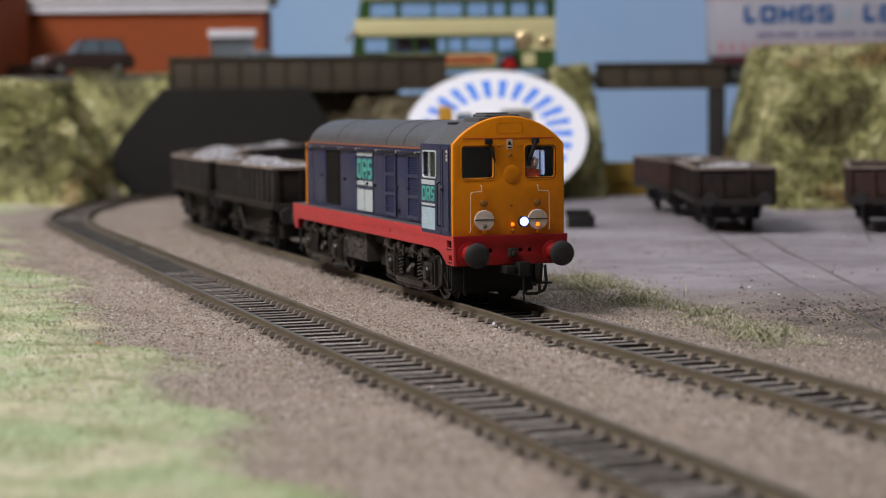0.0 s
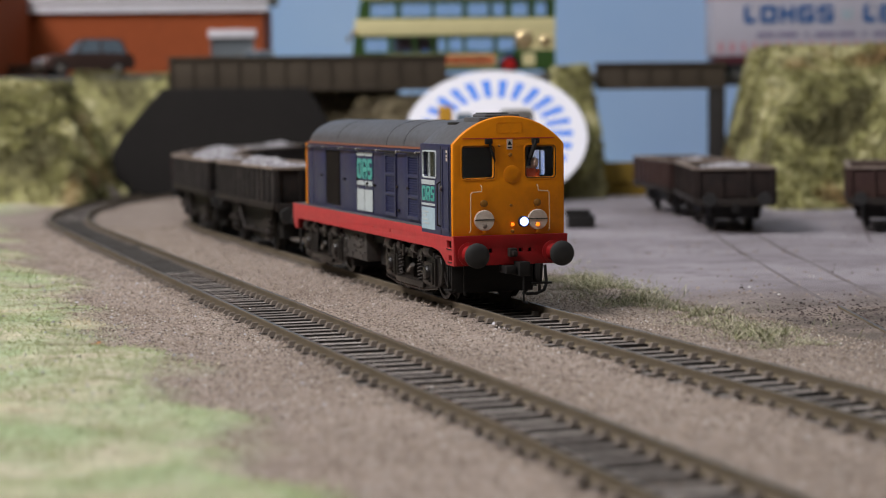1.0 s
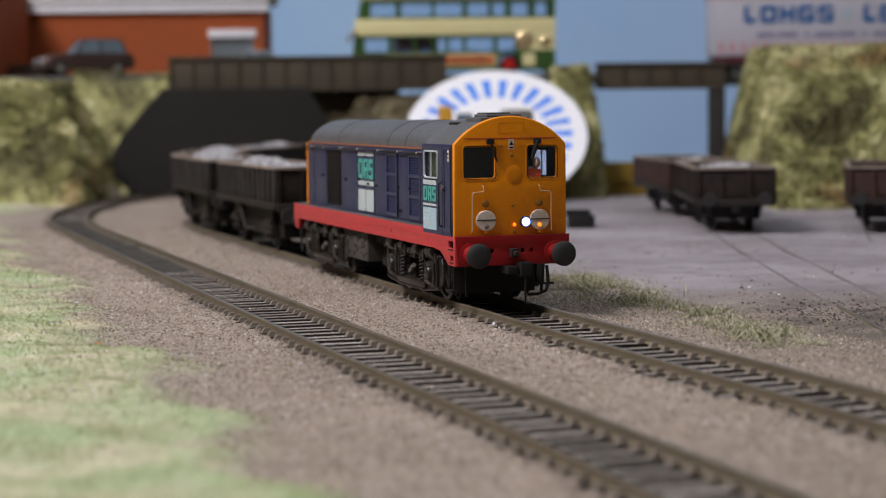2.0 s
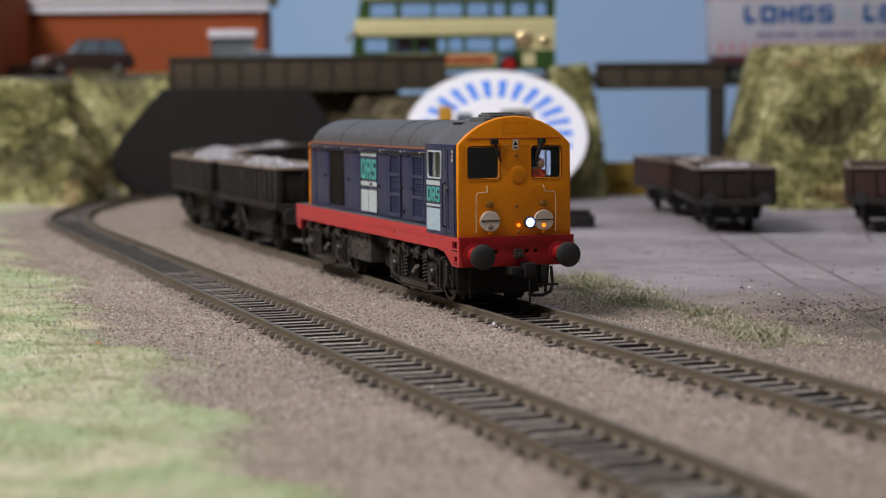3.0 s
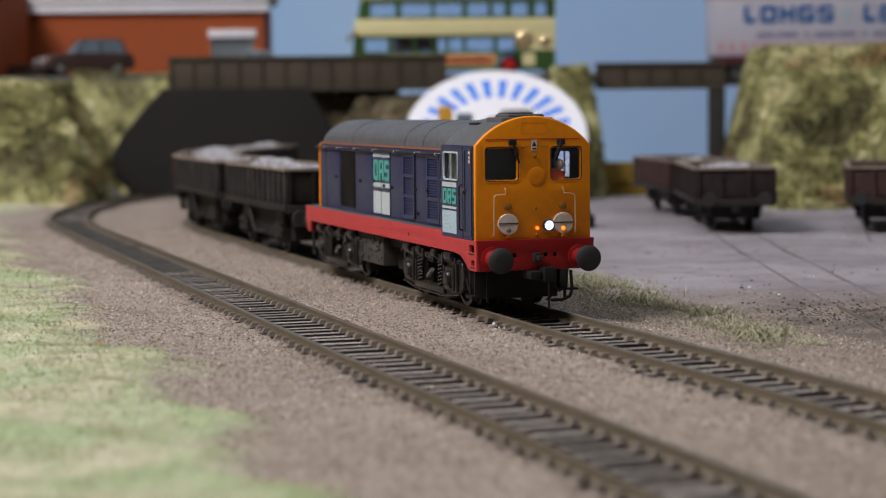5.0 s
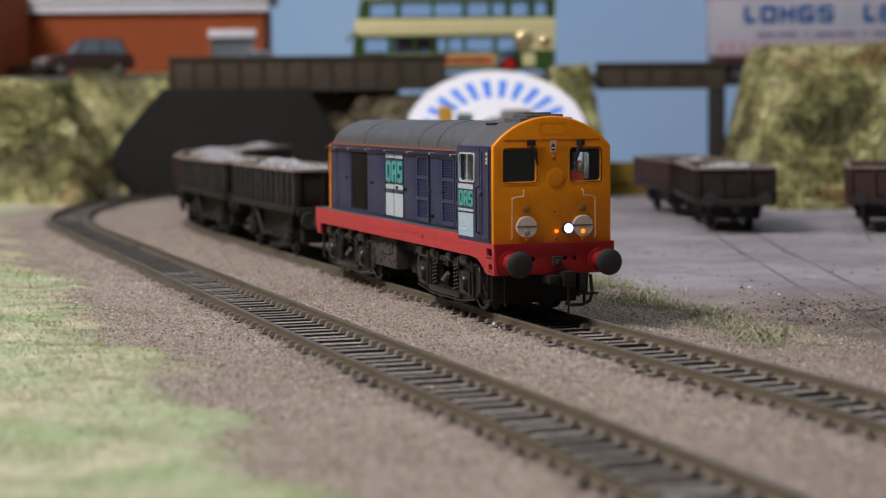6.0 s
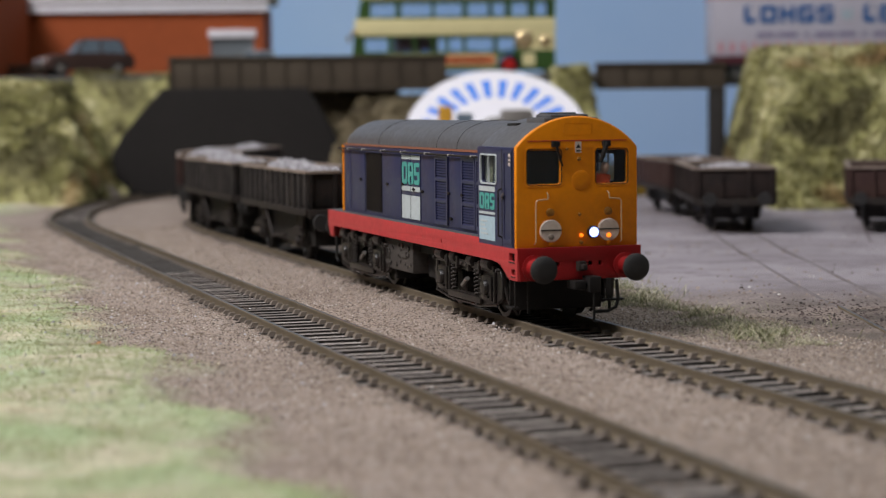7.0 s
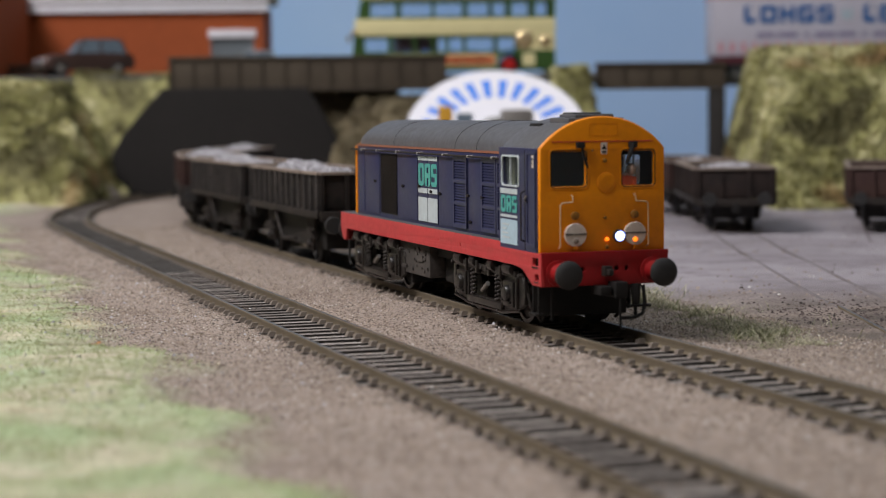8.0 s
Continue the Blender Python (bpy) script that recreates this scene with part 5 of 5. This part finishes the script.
def make_fence():
    f = thing("low_fence", "low dark timber fence along the terrace", "fence")
    for k in range(7):
        x = -279 + k * 3.4
        part("slat", boxes((x, x + 2.6, 1262, 1263.2, 73.0, 81.5)), M_GIRDER, f, soft=0)
    for z in (75, 79.5):
        part("rail", boxes((-279.6, -256, 1263.3, 1264.5, z, z + 1.4)), M_GIRDER, f, soft=0)


make_fence()


def wheel_mesh(x, y, z, r, w):
    return lathe([(-w / 2, r * 0.62), (-w / 2, r * 0.94), (-w / 2 + 0.6, r), (w / 2 - 0.6, r), (w / 2, r * 0.94), (w / 2, r * 0.62)], "y", 24, (x, y, z))


def make_bus():
    bus = thing("double_decker_bus", "cream and dark green double-decker bus on the road bridge", "bus")
    x0, x1, ya, yb, zr = -56.5, 73.0, 1252.0, 1285.0, ROAD_Z
    for y, s in ((ya, -1), (yb, 1)):
        up = [(-46, -29), (-26, -6), (-4, 14), (17, 31), (33, 42), (45, 57), (60, 69)]
        upper = sheet([(x0 + 3, 108), (x1, 108), (x1, 120.5), (x0 + 6, 120.5)], [rounded(a, b, 109.3, 119.2, 1.0, 3) for a, b in up], 1.2, axes((0, y, 0), (1, 0, 0), (0, 0, 1), (0, -1, 0)))
        side = part("upper_side", upper, M_BUSGREEN, bus, "dark green window surround", soft=0)
        for a, b in up:
            part("pane", boxes((a - 0.4, b + 0.4, y - 0.15, y + 0.15, 109, 119.5)), M_GLASS, side, soft=0).visible_shadow = False
        part("band", boxes((x0 + 1.5, x1, y - 0.7, y + 0.7, 97.4, 108)), M_CREAM, bus, "cream band between the decks", 0.3)
        lowp = [(-50, -34), (-31, -18), (-16, -6), (-4, 3), (5, 14), (16, 34), (36, 48)]
        lower = sheet([(x0, 85.6), (x1, 85.6), (x1, 97.4), (x0 + 1, 97.4)], [rounded(a, b, 87.0, 96.4, 0.8, 3) for a, b in lowp], 1.2, axes((0, y, 0), (1, 0, 0), (0, 0, 1), (0, -1, 0)))
        ls = part("lower_side", lower, M_BUSGREEN, bus, "dark green lower window surround", soft=0)
        for a, b in lowp:
            part("pane", boxes((a - 0.4, b + 0.4, y - 0.15, y + 0.15, 86.8, 96.6)), M_GLASS, ls, soft=0).visible_shadow = False
        skirt = sheet([(x0, 75.2), (x1, 75.2), (x1, 85.6), (x0, 85.6)], [[(wx + 7.4 * math.cos(radians(a)), max(75.25, 78.2 + 7.4 * math.sin(radians(a)))) for a in range(-20, 201, 20)] for wx in (-34, 43.5)], 1.2, axes((0, y, 0), (1, 0, 0), (0, 0, 1), (0, -1, 0)))
        part("skirt", skirt, M_BUSGREEN, bus, "dark green skirt", soft=0)
        yo = y + s * 0.65
        lo_, hi_ = sorted((yo, yo + s * 0.25))
        part("panel", boxes((-3, 35, lo_, hi_, 77.6, 85.4), (52, 60, lo_, hi_, 77.6, 85.4)), M_CREAM, bus, "cream lower panel", soft=0)
        part("panel", boxes((-35, -3.5, lo_, hi_, 82.6, 85.4)), M_CREAM, bus, "cream lower panel", soft=0)
        part("panel", boxes((50, x1 - 0.3, lo_, hi_, 87.5, 97.5)), M_CREAM, bus, "cream rear panel", soft=0)
        lo2, hi2 = sorted((yo + s * 0.3, yo + s * 0.5))
        part("advert", boxes((2, 34, lo2, hi2, 78.6, 84.2)), M_AD, bus, "orange-red advert strip", soft=0)
        part("bar", boxes((4, 9, lo2, hi2 + (0.12 if s > 0 else 0), 80.4, 82.2), (10.5, 19, lo2, hi2 + (0.12 if s > 0 else 0), 80.4, 82.2), (20.5, 31, lo2, hi2 + (0.12 if s > 0 else 0), 80.4, 82.2)), M_CREAM, bus, soft=0)
        for wx in (-34, 43.5):
            wh = part("wheel", wheel_mesh(wx, y - s * 3, 78.2, 6.2, 4.5), M_TYRE, bus)
            part("hub", lathe([(-0.6, 4.3), (0.0, 4.0), (0.4, 1.6)] if s > 0 else [(0.6, 4.3), (0.0, 4.0), (-0.4, 1.6)], "y", 20, (wx, y - s * 0.4, 78.2)), M_HUBRED, wh, "red wheel hub")
    part("front", boxes((x0, x0 + 1.2, ya + 0.6, yb - 0.6, 75.2, 86), (x0 + 1.4, x0 + 2.6, ya + 0.6, yb - 0.6, 97.4, 108)), M_CREAM, bus, bevel=0.3)
    part("windscreen", boxes((x0 + 0.5, x0 + 1.0, ya + 0.6, yb - 0.6, 86, 97.3), (x0 + 3.6, x0 + 4.2, ya + 0.6, yb - 0.6, 108, 120.4)), M_GLASS, bus, soft=0).visible_shadow = False
    part("rear", boxes((x1 - 1.2, x1, ya + 0.6, yb - 0.6, 75.2, 120.4)), M_BUSGREEN, bus, bevel=0.3)
    part("floor", boxes((x0 + 1.2, x1 - 1.2, ya + 0.6, yb - 0.6, 76, 77.5)), M_BLACK, bus)
    part("deck", boxes((x0 + 3, x1 - 1.2, ya + 0.7, yb - 0.7, 100, 101.5)), M_FASCIA, bus)
    part("roof", boxes((x0 + 4.5, x1 + 0.2, ya - 0.4, yb + 0.4, 120.5, 127)), M_CREAM, bus, "cream rounded roof", 2.2)
    part("bulkhead", boxes((-30, -2, (ya + yb) / 2 - 0.5, (ya + yb) / 2 + 0.5, 77.5, 98)), M_MAROON, bus, "dark red saloon partition")
    for x in (-24, -12, 6, 18, 30, 42):
        part("seat", boxes((x, x + 4, ya + 2, ya + 14, 78, 88), (x, x + 4, yb - 14, yb - 2, 78, 88)), M_SIGNBLUE, bus, bevel=0.5)
    for y in (ya - 2.5,):
        part("mirror", boxes((x0 - 3.4, x0 - 1.6, y - 1, y + 1, 93, 97.5), (x0 - 1.8, x0 + 1, y - 0.3, y + 0.3, 96, 96.8)), M_RIM, bus, bevel=0.2)
    # Convex shiny domes and lenses added so the bus side catches lamp glints.
    for gx, gz, gr in ((53.2, 94.0, 6.4), (66.5, 93.0, 4.2)):
        dome = lathe([(0.4, gr), (-0.5, gr * 0.9), (-1.2, gr * 0.62), (-1.5, gr * 0.25)], "y", 24, (gx, ya - 0.9, gz))
        part("glint_dome", dome, M_GOLDGLOSS, bus, "shiny cream dome added to catch a glint", soft=80)
    for gz in (83.4, 99.5):
        part("glint_lens", lathe([(0.0, 2.0), (-1.2, 1.8), (-1.9, 0.9)], "y", 16, (x0 + 1.0, ya - 0.7, gz)), M_GOLDGLOSS, bus, "small shiny lens added for a glint", soft=80)
    part("headlamp", lathe([(x0 - 0.9, 1.8), (x0 - 0.2, 2.0), (x0 + 0.3, 2.0)], "x", 16, (0, ya + 4, 83)), M_CREAM, bus)


make_bus()


def slotted(x0, x1, z0, z1, y, slots, mat, parent):
    loop = rounded(x0, x1, z0, z1, (z1 - z0) * 0.16, 3)
    w, h = x1 - x0, z1 - z0
    holes = [rounded(x0 + a * w, x0 + b * w, z0 + c * h, z0 + d * h, min(w, h) * 0.05, 2) for a, b, c, d in slots]
    return part("mark", sheet(loop, holes, 0.3, axes((0, y, 0), (1, 0, 0), (0, 0, 1), (0, -1, 0))), mat, parent, "blue sign mark", soft=0)


def make_trailer():
    t = thing("lorry_trailer", "white box trailer with blue sign marks on the road", "trailer")
    y0, y1, xa, xb = 1290.0, 1323.0, 178.5, 345.0
    bod = part("box_body", boxes((xa, xb, y0, y1, 83.5, 123)), M_TRAILER, t, "white box body", 0.5)
    part("top_rail", boxes((xa - 0.3, xb + 0.3, y0 - 0.5, y1 + 0.5, 121, 123.6)), M_PINK, bod, "faded red top rail", 0.3)
    part("chassis", boxes((xa + 2, xb - 2, y0 + 0.8, y1 - 0.8, 78.5, 83.4)), M_MAROON, t, "maroon chassis", 0.4)
    k = 1290.0 / 3449.0

    def px(x):
        return (x - 784) * k

    for a, b, slots in ((1317, 1339, [(0.4, 0.99, 0.3, 0.99)]), (1346, 1375, [(0.3, 0.7, 0.28, 0.72)]), (1380, 1407, [(0.28, 0.72, 0.02, 0.34), (0.28, 0.72, 0.66, 0.98)]), (1412, 1441, [(0.3, 0.98, 0.58, 0.74), (0.3, 0.6, 0.26, 0.5)]), (1447, 1475, [(0.3, 0.98, 0.6, 0.76), (0.02, 0.7, 0.24, 0.4)]), (1527, 1550, [(0.4, 0.99, 0.3, 0.99)]), (1556, 1580, [(0.35, 0.98, 0.22, 0.42), (0.35, 0.98, 0.6, 0.78)]), (1588, 1612, [(0.35, 0.98, 0.22, 0.42), (0.35, 0.98, 0.6, 0.78)])):
        slotted(px(a), px(b), 104.6, 116.4, y0 - 0.2, slots, M_SIGNBLUE, bod)
    slotted(px(1490), px(1508), 107.5, 114.5, y0 - 0.2, [(0.3, 0.7, 0.5, 0.98)], M_PALEBLUE, bod)
    for a, b in ((1340, 1372), (1376, 1412), (1425, 1432), (1442, 1478), (1482, 1514), (1526, 1532), (1545, 1600)):
        part("bar", boxes((px(a), px(b), y0 - 0.3, y0, 95.6, 98.6)), M_SIGNGREY, bod, soft=0)
    for j in range(24):
        x = px(1272 + j * 20)
        if x < xb - 6:
            part("stripe", boxes((x, x + 3.6, y0 - 0.3, y0, 85.2, 92.4)), M_PINK, bod, soft=0)
    for x in (196, 300, 314, 328):
        for y in (y0 + 4, y1 - 4):
            part("wheel", wheel_mesh(x, y, 78.2, 6.2, 6), M_TYRE, t)
    part("landing_leg", boxes((216, 219, y0 + 4, y0 + 7, 72.3, 80), (216, 219, y1 - 7, y1 - 4, 72.3, 80)), M_MAROON, t)


make_trailer()


def make_car(cx, cy, turn, zr, paint, label, size=1.0, name="parked_car"):
    car = thing(name, label, "car")
    L2, W2 = 28.5, 11.6
    # stations along the car: x, half width, sill, shoulder height
    st = [(-28.5, 9.6, 6.0, 11.0), (-27.2, 11.0, 4.6, 13.2), (-18, 11.6, 4.0, 14.0), (-4, 11.6, 4.0, 14.0), (8, 11.6, 4.0, 13.8), (20, 11.2, 4.2, 12.8), (27, 10.4, 4.8, 11.6), (28.5, 9.2, 6.0, 9.6)]
    rings = [[(x, -w, lo), (x, -w - 0.2, (lo + hi) / 2), (x, -w + 0.8, hi), (x, 0, hi + 0.5), (x, w - 0.8, hi), (x, w + 0.2, (lo + hi) / 2), (x, w, lo)] for x, w, lo, hi in st]
    part("body", loft(rings), paint, car, soft=50)
    cab = [(-24.5, 10.2, 13.6, 13.8), (-20.5, 8.6, 13.6, 21.4), (-8, 8.8, 13.6, 22.4), (2, 8.6, 13.6, 21.6), (10.5, 10.0, 13.4, 13.8)]
    part("glasshouse", loft([[(x, -w - (1.4 if hi > 15 else 0), lo), (x, -w, hi - 0.8), (x, -w + 1.2, hi), (x, w - 1.2, hi), (x, w, hi - 0.8), (x, w + (1.4 if hi > 15 else 0), lo)] for x, w, lo, hi in cab]), M_WINDOW, car, "dark car windows", soft=40)
    part("roof", boxes((-20, 1.5, -8.2, 8.2, 21.7, 22.7)), paint, car, bevel=0.5)
    for x in (-20.5, -7.5, 2.5):
        for s in (-1, 1):
            part("pillar", rod(bmesh.new(), (x, s * 8.7, 21.8), (x + (5.5 if x > 0 else -3 if x < -15 else 0), s * 10.4, 13.8), 0.6, 6), paint, car)
    for x in (-17.5, 17.5):
        for s in (-1, 1):
            wh = part("wheel", wheel_mesh(x, s * 10.2, 4.4, 4.4, 3.4), M_TYRE, car)
            part("hub", lathe([(s * 0.0, 2.6), (s * 0.5, 2.3), (s * 0.8, 0.8)], "y", 16, (x, s * 11.6, 4.4)), M_STEEL, wh)
    for s in (-1, 1):
        part("headlamp", lathe([(28.0, 1.7), (28.7, 1.6), (29.0, 0.8)], "x", 16, (0, s * 7.4, 9.0)), M_FASCIA, car, "round pale headlamp")
    part("bumper", boxes((28.2, 29.6, -10.4, 10.4, 5.2, 6.8)), M_STEEL, car, bevel=0.4)
    part("grille", boxes((28.2, 28.9, -5.4, 5.4, 7.6, 10.2)), M_BLACK, car, bevel=0.2)
    car.matrix_basis = pose(cx * MM, cy * MM, zr * MM, 0, 0, turn) @ Matrix.Scale(size, 4)
    return car


make_car(-229, 1256, 206, 73.2, M_BRONZE, "brown bronze saloon car parked on the terrace", 1.06)
make_car(-124, 1262, 180, 72.0, M_SILVER, "silver car parked behind the bridge parapet", 0.74)


# ---- below the bridges: printed disc, yellow machine, yard clutter ----
def make_disc():
    d = thing("printed_disc", "white disc with blue radial marks leaning against the bank", "disc")
    R = 54.0
    part("disc", lathe([(-0.7, 8.0), (-0.7, R - 0.4), (0.0, R), (0.7, R - 0.4), (0.7, 8.0)], "z", 72), weathered("white_card", (0.86, 0.83, 0.88), (0.72, 0.70, 0.76), 0.4, 0.35), d, "white card disc")
    mb = weathered("bright_blue_print", (0.05, 0.22, 0.82), (0.08, 0.28, 0.8), 0.4, 0.4)
    for k in range(26):
        a = 2 * math.pi * k / 26
        bm = boxes((30.5, 45.0, -2.5, 2.5, 0.72, 0.86))
        for v in bm.verts:
            if v.co.x < 35:
                v.co.y *= 0.75
        bmesh.ops.rotate(bm, cent=(0, 0, 0), matrix=Matrix.Rotation(a, 3, "Z"), verts=bm.verts)
        part("blue_mark", bm, mb, d, soft=0)
    part("hub", lathe([(0.7, 11), (5, 10), (6, 5)], "z", 28), M_STEEL, d, "grey hub")
    d.matrix_basis = pose(32.0 * MM, 1150 * MM, 35.0 * MM, 45, 0, 0)


make_disc()


def make_machine():
    m = thing("yellow_plant_machine", "small yellow plant machine standing behind the train", "machine")
    part("mast", boxes((-3.8, 3.8, -3, 3, 0, 52)), weathered("yellow_plant_paint", (0.62, 0.32, 0.03), (0.3, 0.16, 0.04), 0.5, 0.45), m, "yellow mast", 1.4)
    part("base", boxes((-14, 40, -9, 9, -4, 9)), M_BLACK, m, bevel=1.0)
    part("cabin", boxes((6, 15, -6, 6, 8, 48)), M_WINDOW, m, bevel=1.0)
    part("counterweight", boxes((30, 48, -8, 8, 8, 50)), M_STEEL, m, "grey counterweight", 2.5)
    m.matrix_basis = pose(2 * MM, 1070 * MM, 0, 0, 0, 0)


make_machine()
block("yellow_trolley", [(98, 126, 1185, 1200, 4, 17), (100, 124, 1187, 1198, -4, 4)], weathered("dull_yellow_paint", (0.24, 0.15, 0.02), (0.2, 0.14, 0.04), 0.6, 0.5), "dull yellow trolley under the short bridge", "trolley", "", 0.8)
tagged(finish("timber_baulk", boxes((56, 68, 868, 880, -4, 2.5), (55, 66, 870, 878, 2.4, 5.0)), M_BLACK, 0.5), "black lump of old timber on the yard", "timber")


# ---- movement ----
LOCO_S = ((0.0, 553.0), (0.5, 553.0), (1.0, 553.0), (1.5, 552.6), (2.0, 551.7), (2.5, 550.4), (3.0, 548.6), (3.5, 546.4), (4.0, 543.7), (4.5, 540.2), (5.0, 535.2), (5.5, 529.2), (6.0, 522.2), (6.5, 514.4), (7.0, 506.2), (7.5, 498.3), (8.0, 490.8))


def pose_on_line(s, ahead=30.0):
    """Vehicle pose with its two wheel points on the far track."""
    xa, ya, _ = on_line(OFF_FAR, s - ahead)
    xb, yb, _ = on_line(OFF_FAR, s + ahead)
    a = math.atan2(ya - yb, xa - xb)
    return pose((xa + xb) / 2 * MM, (ya + yb) / 2 * MM, 0, 0, 0, math.degrees(a))


def motions():
    walk(LOCO, [(t, pose_on_line(s, 48)) for t, s in LOCO_S])
    walk(DRIVER, [(t, pose_on_line(s, 48)) for t, s in LOCO_S])
    for k, wagon in enumerate(TRAIN):
        back = 117.0 + 50.5 + k * GAP
        walk(wagon, [(t, pose_on_line(s + back)) for t, s in LOCO_S])


motions()
